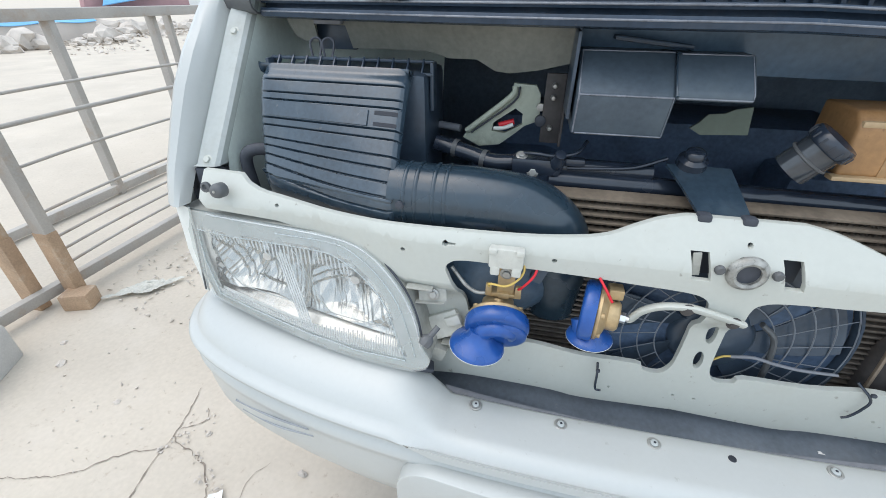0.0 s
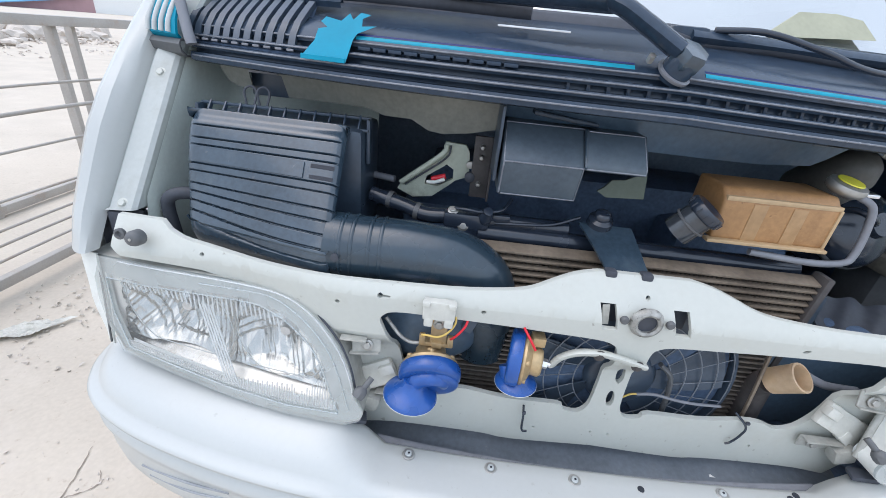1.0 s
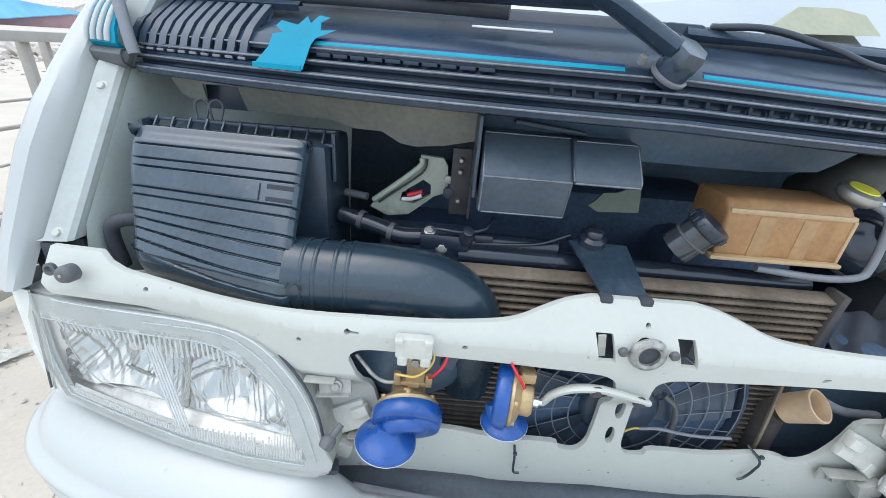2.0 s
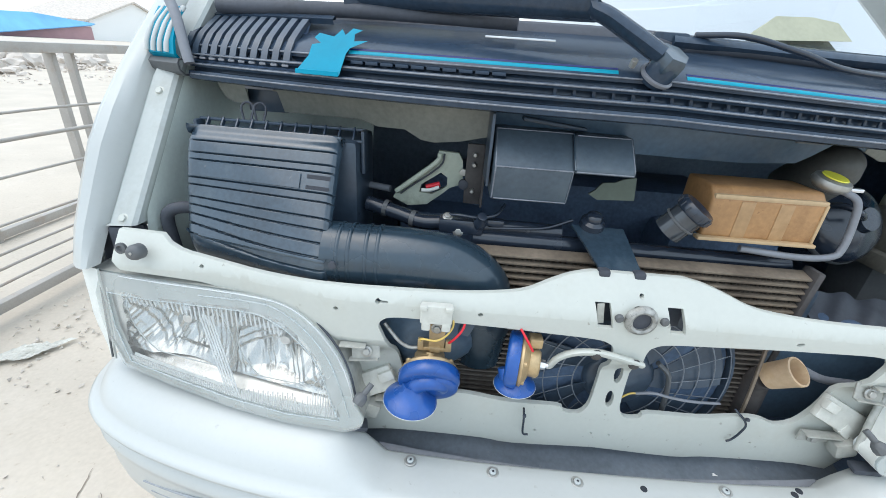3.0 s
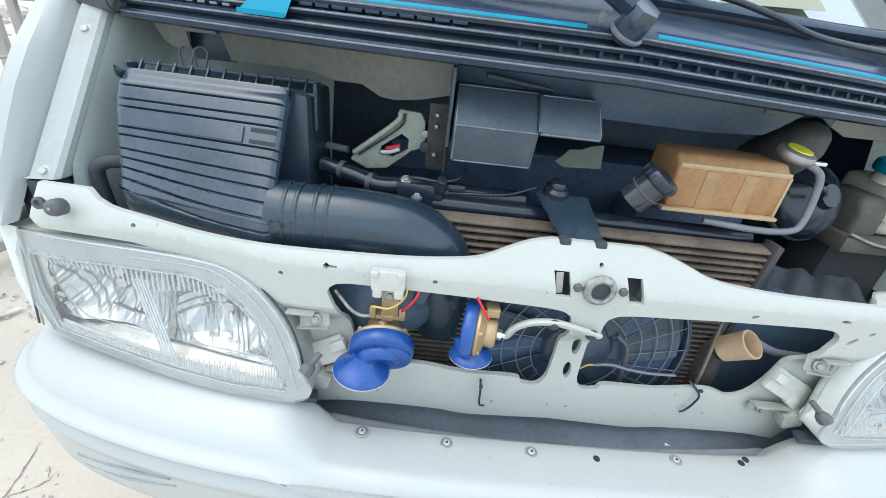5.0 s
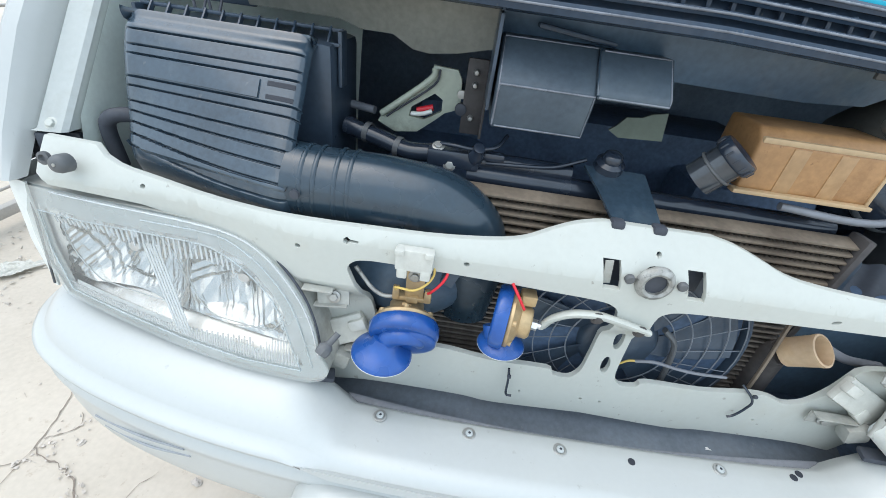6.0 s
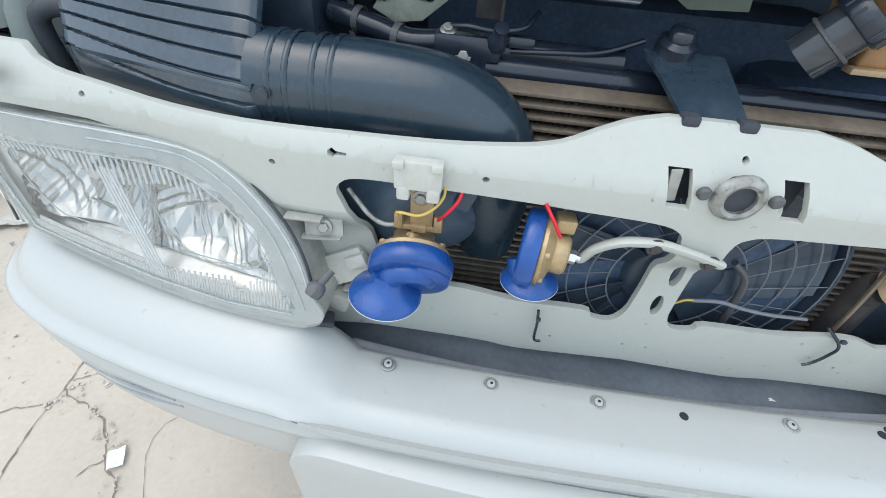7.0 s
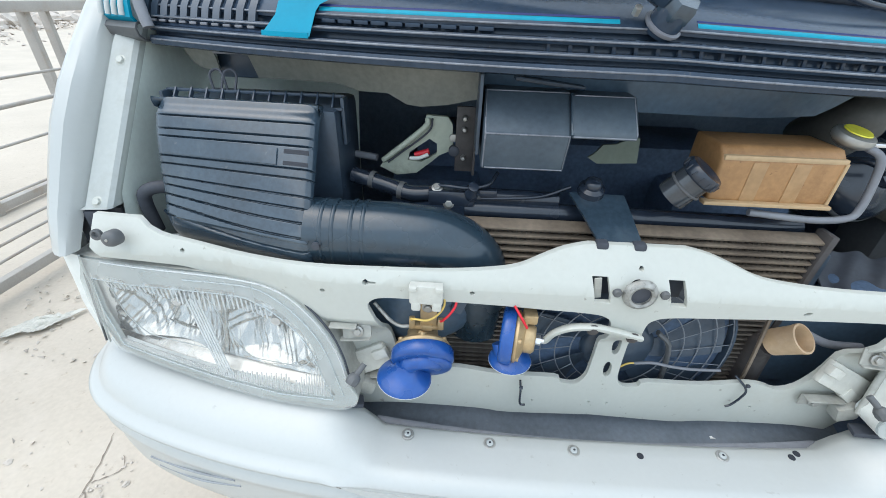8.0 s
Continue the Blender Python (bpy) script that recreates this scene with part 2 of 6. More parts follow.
CRACK = mat("crack_dirt", (0.25, 0.21, 0.175), 0.95, var=0.3, scale=30, bump=0.3)
SMOKE = mat("smoky_plastic", (0.045, 0.052, 0.062), 0.12, var=0.25, scale=18, bump=0.03, coat=0.5)
CARD = mat("faded_card", (0.36, 0.365, 0.27), 0.7, var=0.12, scale=20)
SERVO = mat("dusty_servo_black", (0.085, 0.086, 0.080), 0.5, var=0.3, scale=10, bump=0.06, dirt=(0.13, 0.125, 0.11), dirt_amount=0.5)
# paler grey that paints the highlights along rounded black plastic edges
EDGELIGHT = mat("edge_highlight_grey", (0.17, 0.185, 0.215), 0.25, var=0.5, scale=14, bump=0.03, dirt=(0.06, 0.07, 0.09), dirt_amount=0.6, dirt_scale=9)
RELAY = mat("dusty_relay_black", (0.058, 0.080, 0.104), 0.42, var=0.3, scale=9, bump=0.05, dirt=(0.10, 0.125, 0.14), dirt_amount=0.5, dirt_scale=6)
DASH = mat("dashboard", (0.34, 0.33, 0.31), 0.7, var=0.15, scale=6)
TARP = mat("blue_tarp", (0.16, 0.42, 0.72), 0.6, var=0.2, scale=0.5)
REDWALL = mat("dusty_red_wall", (0.42, 0.26, 0.27), 0.9, var=0.12, scale=0.6)
WALLFAR = mat("far_wall", (0.52, 0.47, 0.43), 0.9, var=0.2, scale=1)
LENS = clear("lamp_lens", (0.97, 0.98, 0.98), 0.06, 0.12, (0.76, 0.79, 0.78), gloss=0.07)
FLUTE = clear("lens_flute", (0.94, 0.95, 0.95), 0.08, 0.45, (0.82, 0.84, 0.84), gloss=0.25)
FROST = clear("frosted_lens_edge", (0.92, 0.94, 0.94), 0.14, 0.35, (0.62, 0.665, 0.66), 0.14)
# pale body colour stands in for part of the hazy sky's reflection
GLASS = clear("windscreen_glass", (0.75, 0.80, 0.78), 0.01, 0.20, (0.72, 0.78, 0.76), gloss=0.62)


def ground_material():
    m = mat("concrete_ground", (0.535, 0.478, 0.405), 0.9, var=0.12, scale=1.4, fine=60, bump=0.25, dirt=(0.62, 0.56, 0.49), dirt_amount=0.6, dirt_scale=2.5)
    n, l = m.node_tree.nodes, m.node_tree.links
    b = n["Principled BSDF"]
    src = b.inputs["Base Color"].links[0].from_socket
    tc, v = n.new("ShaderNodeTexCoord"), n.new("ShaderNodeTexNoise")
    v.inputs["Scale"].default_value, v.inputs["Detail"].default_value, v.inputs["Roughness"].default_value = 22, 6, 0.75
    l.new(tc.outputs["Object"], v.inputs["Vector"])
    r = n.new("ShaderNodeValToRGB")
    r.color_ramp.elements[0].position, r.color_ramp.elements[1].position = 0.60, 0.68
    r.color_ramp.elements[0].color, r.color_ramp.elements[1].color = (0, 0, 0, 1), (0.45, 0.45, 0.45, 1)
    l.new(v.outputs["Fac"], r.inputs[0])
    mx = n.new("ShaderNodeMixRGB")
    mx.inputs[2].default_value = (0.33, 0.25, 0.18, 1)
    l.new(r.outputs[0], mx.inputs[0])
    l.new(src, mx.inputs[1])
    l.new(mx.outputs[0], b.inputs["Base Color"])
    return m


GROUND = ground_material()

# ---- builders ----
ORIGIN = {}


def thing(name, loc, label, category, group="", kind=""):
    e = new(name)
    e.empty_display_size = 0.05
    e.location = loc
    ORIGIN[e] = Vector(loc)
    return tagged(e, label, category, group, kind)


def finish(bm, smooth=True, sharp=35):
    bmesh.ops.recalc_face_normals(bm, faces=bm.faces)
    if smooth:
        for f in bm.faces:
            f.smooth = True
        lim = radians(sharp)
        for e in bm.edges:
            if len(e.link_faces) == 2 and e.calc_face_angle(0) > lim:
                e.smooth = False
    return bm


def part(name, bm, material, parent=None, label="", smooth=True, sharp=48, recalc=True):
    """Link a bmesh, modelled in world metres, as one mesh object."""
    org = ORIGIN.get(parent, Vector((0, 0, 0)))
    if recalc:
        finish(bm, smooth, sharp)
    me = bpy.data.meshes.new(name)
    bmesh.ops.translate(bm, verts=bm.verts, vec=-org)
    bm.to_mesh(me)
    bm.free()
    me.materials.append(material)
    ob = new(name, me)
    if parent:
        ob.parent = parent
    ORIGIN[ob] = org
    if label:
        ob["label"] = label
    return ob


def piece(name, mesh, m, parent):
    """An alike piece on shared mesh data, at the world pose m."""
    ob = new(name, mesh)
    ob.parent = parent
    ob.matrix_basis = Matrix.Translation(-ORIGIN.get(parent, Vector((0, 0, 0)))) @ m
    return ob


def shared(name, bm, material):
    finish(bm)
    me = bpy.data.meshes.new(name)
    bm.to_mesh(me)
    bm.free()
    me.materials.append(material)
    return me


def box(cx, cy, cz, sx, sy, sz, bevel=0.004, seg=2, m=None):
    bm = bmesh.new()
    bmesh.ops.create_cube(bm, size=1)
    bmesh.ops.scale(bm, vec=(sx, sy, sz), verts=bm.verts)
    if bevel:
        bmesh.ops.bevel(bm, geom=bm.edges[:], offset=bevel, segments=seg, profile=0.6, affect="EDGES")
    bmesh.ops.transform(bm, matrix=(Matrix.Translation((cx, cy, cz)) @ (m or Matrix())), verts=bm.verts)
    return bm


def join(*bms):
    out = bms[0]
    for b in bms[1:]:
        me = bpy.data.meshes.new("tmp")
        b.to_mesh(me)
        out.from_mesh(me)
        b.free()
        bpy.data.meshes.remove(me)
    return out


def smooth_path(pts, n=8):
    """Catmull-Rom through the points."""
    p = [Vector(q) for q in pts]
    p = [p[0] * 2 - p[1]] + p + [p[-1] * 2 - p[-2]]
    out = []
    for i in range(1, len(p) - 2):
        for k in range(n):
            t = k / n
            out.append(0.5 * ((2 * p[i]) + (p[i + 1] - p[i - 1]) * t + (2 * p[i - 1] - 5 * p[i] + 4 * p[i + 1] - p[i + 2]) * t * t + (3 * p[i] - p[i - 1] - 3 * p[i + 1] + p[i + 2]) * t ** 3))
    out.append(p[-2])
    return out


def tube(pts, r, seg=10, n=6, flat=1.0, curved=True, cap=True):
    """A tube along the points; r is one radius or a function of the way along (0 to 1)."""
    path = smooth_path(pts, n) if curved and len(pts) > 2 else [Vector(q) for q in pts]
    bm = bmesh.new()
    rings, side = [], None
    for i, q in enumerate(path):
        d = (path[min(i + 1, len(path) - 1)] - path[max(i - 1, 0)]).normalized()
        if side is None:
            side = d.orthogonal().normalized()
            if abs(d.z) < 0.9:
                side = d.cross(Vector((0, 0, 1))).normalized()
        side = (side - d * side.dot(d)).normalized()
        up = d.cross(side)
        rad = r(i / (len(path) - 1)) if callable(r) else r
        rings.append([bm.verts.new(q + (side * math.cos(2 * math.pi * k / seg) + up * math.sin(2 * math.pi * k / seg) * flat) * rad) for k in range(seg)])
    for a, b in zip(rings, rings[1:]):
        for k in range(seg):
            bm.faces.new((a[k], a[(k + 1) % seg], b[(k + 1) % seg], b[k]))
    if cap:
        bm.faces.new(rings[0][::-1])
        bm.faces.new(rings[-1])
    return bm


def cyl(a, b, r, seg=16, r2=None, bevel=0.0):
    bm = tube([a, b], (lambda t: r + ((r2 or r) - r) * t) if r2 else r, seg)
    if bevel:
        caps = [e for f in bm.faces if len(f.verts) == seg for e in f.edges]
        bmesh.ops.bevel(bm, geom=list(set(caps)), offset=bevel, segments=2, profile=0.5, affect="EDGES")
    return bm


def lathe(profile, seg, m, ring=False):
    """Turn (radius, height) points round z, then place by m."""
    bm = bmesh.new()
    rings = [[bm.verts.new(m @ Vector((r * math.cos(2 * math.pi * k / seg), r * math.sin(2 * math.pi * k / seg), h))) for k in range(seg)] for r, h in profile]
    for a, b in zip(rings, rings[1:]):
        for k in range(seg):
            bm.faces.new((a[k], a[(k + 1) % seg], b[(k + 1) % seg], b[k]))
    if ring:
        for k in range(seg):
            bm.faces.new((rings[-1][k], rings[-1][(k + 1) % seg], rings[0][(k + 1) % seg], rings[0][k]))
        return bm
    if profile[0][0] > 1e-4:
        bm.faces.new(rings[0][::-1])
    if profile[-1][0] > 1e-4:
        bm.faces.new(rings[-1])
    bmesh.ops.remove_doubles(bm, verts=bm.verts, dist=1e-5)
    return bm


def grid(fn, us, vs, thick=0.0):
    """A sheet of fn(u, v) points; thick pushes a second skin along the normals."""
    bm = bmesh.new()
    vv = [[bm.verts.new(fn(u, v)) for v in vs] for u in us]
    for i in range(len(us) - 1):
        for j in range(len(vs) - 1):
            bm.faces.new((vv[i][j], vv[i + 1][j], vv[i + 1][j + 1], vv[i][j + 1]))
    if thick:
        bmesh.ops.recalc_face_normals(bm, faces=bm.faces)
        bmesh.ops.solidify(bm, geom=bm.faces[:], thickness=thick)
    return bm


def sheet(outer, holes, thick, bend, cell=0.03, bevel=0.0):
    """A pressed sheet from an outline and holes in x and z, bent to y = bend(x, z)."""
    bm = bmesh.new()
    for loop in [outer] + list(holes):
        vs = [bm.verts.new((x, 0, z)) for x, z in loop]
        for a, b in zip(vs, vs[1:] + vs[:1]):
            bm.edges.new((a, b))
    bmesh.ops.triangle_fill(bm, edges=bm.edges[:], use_beauty=True, use_dissolve=False, normal=(0, -1, 0))
    xs, zs = [p[0] for p in outer], [p[1] for p in outer]
    for axis, lo, hi in ((0, min(xs), max(xs)), (2, min(zs), max(zs))):
        c = math.floor(lo / cell) * cell + cell
        while c < hi:
            no = Vector((0, 0, 0))
            no[axis] = 1
            co = Vector((0, 0, 0))
            co[axis] = c + 0.00037
            bmesh.ops.bisect_plane(bm, geom=bm.verts[:] + bm.edges[:] + bm.faces[:], plane_co=co, plane_no=no, dist=1e-5)
            c += cell
    bmesh.ops.remove_doubles(bm, verts=bm.verts, dist=1e-5)
    if not thick:
        for v in bm.verts:
            v.co.y += bend(v.co.x, v.co.z)
        return bm
    front = bm.faces[:]
    rim = [e for e in bm.edges if len(e.link_faces) == 1]
    back = {v: bm.verts.new(v.co + Vector((0, thick, 0))) for v in bm.verts[:]}
    for f in front:
        bm.faces.new([back[v] for v in reversed(f.verts)])
    for e in rim:
        a, b = e.verts
        bm.faces.new((a, b, back[b], back[a]))
    bmesh.ops.recalc_face_normals(bm, faces=bm.faces)
    if bevel:
        bmesh.ops.bevel(bm, geom=rim, offset=bevel, segments=2, profile=0.5, affect="EDGES", clamp_overlap=True)
    for v in bm.verts:
        v.co.y += bend(v.co.x, v.co.z)
    return bm


def bend_normals(ob, bend):
    """Shade a pressed sheet by the slope of its bend, keeping its edges crisp."""
    me, org, e = ob.data, ORIGIN[ob], 0.002
    out = []
    for poly in me.polygons:
        for li in poly.loop_indices:
            co = me.vertices[me.loops[li].vertex_index].co + org
            n = Vector(((bend(co.x + e, co.z) - bend(co.x - e, co.z)) / (2 * e), -1, (bend(co.x, co.z + e) - bend(co.x, co.z - e)) / (2 * e))).normalized()
            d = n.dot(poly.normal)
            out.append(n if d > 0.93 else -n if d < -0.93 else me.corner_normals[li].vector.copy())
    me.normals_split_custom_set(out)
    return ob


def ring_pts(cx, cz, rx, rz, n=12, turn=0.0):
    c, s = math.cos(radians(turn)), math.sin(radians(turn))
    out = []
    for k in range(n):
        a = 2 * math.pi * k / n
        x, z = rx * math.cos(a), rz * math.sin(a)
        out.append((cx + x * c - z * s, cz + x * s + z * c))
    return out


def mirror(pts):
    return [(-x, z) for x, z in reversed(pts)]


def flip(bm):
    bmesh.ops.scale(bm, vec=(-1, 1, 1), verts=bm.verts)
    bmesh.ops.reverse_faces(bm, faces=bm.faces)
    return bm


def step(a, b, x):
    t = min(1, max(0, (x - a) / (b - a)))
    return t * t * (3 - 2 * t)


def lerp_table(table, x):
    for (a, va), (b, vb) in zip(table, table[1:]):
        if x <= b:
            t = max(0, (x - a) / (b - a))
            return va + (vb - va) * t
    return table[-1][1]


def frange(a, b, n):
    return [a + (b - a) * i / (n - 1) for i in range(n)]


# bolts shared all over the van
def bolt_mesh(name, r, h, material, washer=1.5):
    z = Matrix()
    bm = lathe([(r * washer, 0), (r * washer, h * 0.25), (r * washer * 0.95, h * 0.3)], 14, z)
    hexa = lathe([(r, h * 0.28), (r, h * 0.9), (r * 0.85, h), (0, h)], 6, z)
    return shared(name, join(bm, hexa), material)


BOLT = bolt_mesh("bolt", 0.006, 0.006, STEEL)
RUSTY_BOLT = bolt_mesh("rusty_bolt", 0.006, 0.005, GRIME)
PAINTED_BOLT = bolt_mesh("painted_bolt", 0.006, 0.006, PANEL)
FORWARD = pose(0, 0, 0, 90, 0, 0)

# ---- the van's sheet metal ----
van = thing("van", (0, 1.5, 0), "white van with its bonnet and grille taken off, parked on concrete", "van")


def panel_y(x, z):
    b = 0.045 * step(0.39, 0.68, abs(x))
    d = max(0, z - 1.056)
    rolled = 0.9 * d * d / (d + 0.012)
    return b + 0.025 * (1 - step(0.95, 0.99, z)) + rolled


TOP = [(-0.800, 1.104), (-0.73, 1.102), (-0.714, 1.091), (-0.679, 1.081), (-0.583, 1.072), (-0.494, 1.072), (-0.411, 1.075), (-0.279, 1.077), (-0.201, 1.082), (-0.162, 1.088), (-0.131, 1.099), (-0.1, 1.109), (-0.068, 1.115)]
SIDE = [(-0.43, 0.80), (-0.45, 0.90), (-0.49, 0.98), (-0.55, 1.024), (-0.66, 1.041), (-0.785, 1.050), (-0.798, 1.064)]
LOW = [(0, 0.779), (-0.141, 0.773), (-0.192, 0.779), (-0.275, 0.782), (-0.354, 0.782), (-0.41, 0.775)]
WINDOW = [(-0.3735, 1.016), (-0.367, 1.030), (-0.350, 1.0355), (-0.31, 1.036), (-0.189, 1.033), (-0.125, 1.03), (-0.06, 1.027), (-0.034, 1.021), (-0.024, 1.005), (-0.023, 0.95), (-0.024, 0.90), (-0.027, 0.872), (-0.040, 0.855), (-0.064, 0.857), (-0.076, 0.868), (-0.16, 0.868), (-0.23, 0.878), (-0.262, 0.876), (-0.288, 0.867), (-0.315, 0.877), (-0.335, 0.91), (-0.346, 0.95), (-0.362, 0.985)]


def soften(pts, n=3, closed=False):
    """Round a polyline in x and z."""
    q = [(x, 0, z) for x, z in pts]
    if closed:
        out = smooth_path(q[-2:] + q + q[:2], n)[2 * n:-2 * n - 1]
        return [(p.x, p.z) for p in out][:len(pts) * n]
    return [(p.x, p.z) for p in smooth_path(q, n)]


TOP = TOP[:2] + soften(TOP[2:], 3)
WINDOW = soften(WINDOW, 3, True)
LOW = soften(LOW, 3)
outer = TOP + mirror(TOP) + mirror(SIDE) + mirror(LOW)[:-1] + LOW + SIDE
holes = [WINDOW, mirror(WINDOW)]
for x0 in (-0.058, 0.046):
    holes.append([(x0 + 0.001, 1.047), (x0 + 0.023, 1.047), (x0 + 0.0165, 1.081), (x0 - 0.0055, 1.081)])
holes.append(ring_pts(0.0, 1.066, 0.014, 0.014, 16))
holes += [ring_pts(0.007, 0.945, 0.0068, 0.0185, 14, 4), ring_pts(0.005, 0.893, 0.0066, 0.0175, 14, 6)]
holes += [ring_pts(0.004, 1.091, 0.0035, 0.0035, 8)]
for hx, hz in ((0.657, 1.066), (0.437, 1.041), (0.226, 1.052)):
    holes += [ring_pts(-hx, hz, 0.0038, 0.0032, 8)]
holes += [ring_pts(0.657, 1.066, 0.0038, 0.0032, 8), ring_pts(0.234, 1.046, 0.0058, 0.0028, 10, 15), ring_pts(0.367, 1.052, 0.0075, 0.0028, 10, -6)]
for side in (-1,):
    holes.append([(side * x, z) for x, z in ((0.3785, 1.0578), (0.3745, 1.0552), (0.3705, 1.0578), (0.3600, 1.0585), (0.3600, 1.0612), (0.3705, 1.0620), (0.3745, 1.0646), (0.3785, 1.0620))])
holes += [ring_pts(0.395, 1.019, 0.009, 0.004, 10, 40), ring_pts(0.418, 1.034, 0.0055, 0.003, 10, 20)]
for hx, hz in ((-0.008, 0.812), (0.023, 0.811), (-0.105, 0.808), (-0.30, 0.812), (0.262, 0.822)):
    holes.append(ring_pts(hx, hz, 0.0024, 0.0024, 8))
front_panel = part("front_panel", sheet(outer, holes, 0.009, panel_y, 0.016, 0.0028), PANEL, van, "pale painted steel radiator support with oval openings", sharp=50)
bend_normals(front_panel, panel_y)

# pressed collar round the latch hole, plugs, dots
collar = lathe([(0.0135, -0.002), (0.0135, 0.005), (0.017, 0.007), (0.021, 0.005), (0.0235, 0.0), (0.0235, -0.002)], 24, pose(0, -0.002, 1.066, 90), True)
part("latch_collar", collar, WORN, front_panel, "worn bare steel ring")
# dark plate and cup added to paint the shade inside the latch holes
part("latch_shade_plate", box(0, 0.034, 1.062, 0.150, 0.002, 0.046, 0.0008), RUBBER, front_panel)
part("latch_cup", lathe([(0.0138, 0.0), (0.012, -0.012), (0.006, -0.02), (0, -0.02)], 20, pose(0, -0.003, 1.066, 90)), RUBBER, front_panel)
part("latch_boss", lathe([(0.0060, -0.014), (0.0105, -0.012), (0.0105, -0.005), (0.0088, -0.0035), (0.0064, -0.006)], 20, pose(0.0015, -0.003, 1.065, 90), True), WORN, front_panel, "worn inner ring of the latch hole")
for bx in (-0.031, 0.033):
    part("rubber_plug", lathe([(0.0062, -0.001), (0.0062, 0.003), (0.0045, 0.005), (0, 0.005)], 14, pose(bx, -0.001, 1.067, 90)), GREYPL, front_panel)
for bx in (-0.049, 0.003):
    part("rubber_stop", box(bx, 0.047, 1.113, 0.017, 0.016, 0.012, 0.004), RUBBER, front_panel)
part("latch_tongue", box(-0.0530, 0.012, 1.064, 0.010, 0.003, 0.033, 0.001, m=pose(0, 0, 0, 0, -10, 0)), ALLOY, front_panel)
for sx in (-1, 1):
    part("bump_stop", lathe([(0.012, -0.002), (0.012, 0.010), (0.010, 0.015), (0.005, 0.017), (0, 0.0172)], 18, pose(sx * 0.748, 0.046, 1.086, 80)), GREYPL, front_panel, "domed black rubber bump stop")
    part("stop_screw", lathe([(0.0022, 0.016), (0.0022, 0.0182), (0, 0.0186)], 10, pose(sx * 0.748, 0.046, 1.086, 80)), STEEL, front_panel)
    part("dark_plug", lathe([(0.0085, -0.001), (0.0085, 0.004), (0.005, 0.005), (0.003, 0.001), (0, 0.001)], 14, pose(sx * 0.775, 0.047, 1.088, 80)), GREYPL, front_panel)
    # dark pieces stand in for the shaded gap between panel and wing
    part("gap_shade_strip", box(sx * 0.824, 0.104, 1.060, 0.026, 0.010, 0.072, 0.003), RUBBER, front_panel)
    part("gap_shade_filler", box(sx * 0.838, 0.130, 1.040, 0.084, 0.010, 0.105, 0.004), RUBBER, front_panel)


# outer wings beside the bay
def wing_y(z):
    return 0.105 + (z - 1.106) * 0.72


WING_SECTION = [(0.785, 0.06), (0.790, 0.004), (0.796, -0.002), (0.832, 0.001), (0.834, 0.004), (0.837, 0.013), (0.841, 0.013), (0.845, -0.002), (0.848, -0.010), (0.856, -0.016), (0.868, -0.014), (0.880, -0.004), (0.889, 0.018), (0.894, 0.07), (0.897, 0.16), (0.898, 0.40), (0.898, 1.0)]


OUTER = [(1.03, 0.083), (1.093, 0.105), (1.149, 0.135), (1.188, 0.155), (1.246, 0.190), (1.327, 0.272), (1.376, 0.322), (1.6, 0.55), (2.0, 0.95)]


def wing(side, first, last):
    zs = [1.042, 1.05, 1.07, 1.0985, 1.101, 1.13, 1.17, 1.22, 1.27, 1.32, 1.37, 1.42, 1.5, 1.7, 1.95]

    def fn(u, z):
        x, d = WING_SECTION[u]
        lean = max(0, z - 1.10) * 0.06 + max(0, z - 1.35) * 0.25
        out = step(0.838, 0.866, x)
        y = (wing_y(z) + d) * (1 - out) + (lerp_table(OUTER, z) + d - 0.018) * out
        if z < 1.10:
            y = y if x > 0.835 else wing_y(z)
            x = min(max(x, 0.840 - 0.36 * (1.10 - z)), 0.884 + (z - 1.045) * 0.25)
        return (side * (x - lean * (1 - out * 0.6)), y, z)
    return grid(fn, list(range(first, last + 1)), zs if first else zs[3:], 0.0)


for side in (-1, 1):
    w = part("wing", wing(side, 6, len(WING_SECTION) - 1), WHITE, van, "glossy white front wing", sharp=32)
    part("flange", wing(side, 0, 6), FLANGE, w, "dull grey-white bolted flange", sharp=32)
    for bz in (1.109, 1.296):
        piece("bolt", PAINTED_BOLT, pose(side * (0.813 - max(0, bz - 1.10) * 0.06), wing_y(bz) + 0.001, bz, 55, 0, 0), w)
    part("lower_wing", grid(lambda u, z: (side * (0.884 + 0.012 * step(0.1, 0.25, u)), u, z), frange(0.15, 1.2, 10), frange(0.45, 1.034, 8), 0.004), WHITE, van)


# inner wing walls
def inner_wing(side):
    pts = [(0.7832, 0.094), (0.7815, 0.17), (0.774, 0.26), (0.755, 0.34), (0.70, 0.385), (0.60, 0.41), (0.47, 0.42)][:7 if side < 0 else 5]
    path = smooth_path([(x, y, 0) for x, y in pts], 4)
    return grid(lambda i, z: (side * (path[i].x - max(0, z - 1.10) * 0.06 * (1 - step(0, 12, i))), path[i].y + (wing_y(max(z, 1.10)) - 0.105 + 0.02) * (1 - 0.7 * step(0, 20, i)), z), list(range(len(path))), frange(0.95, 1.345, 8), 0.0)


for side in (-1, 1):
    part("inner_wing", inner_wing(side), WING, van, "grey-green painted inner wing")
part("firewall", box(0, 0.66, 1.02, 1.5, 0.03, 0.9, 0.01), FIREWALL, van, "dusty grey-blue firewall")
part("bay_floor", box(0, 0.36, 0.56, 1.62, 0.62, 0.03, 0.01), BAY, van)
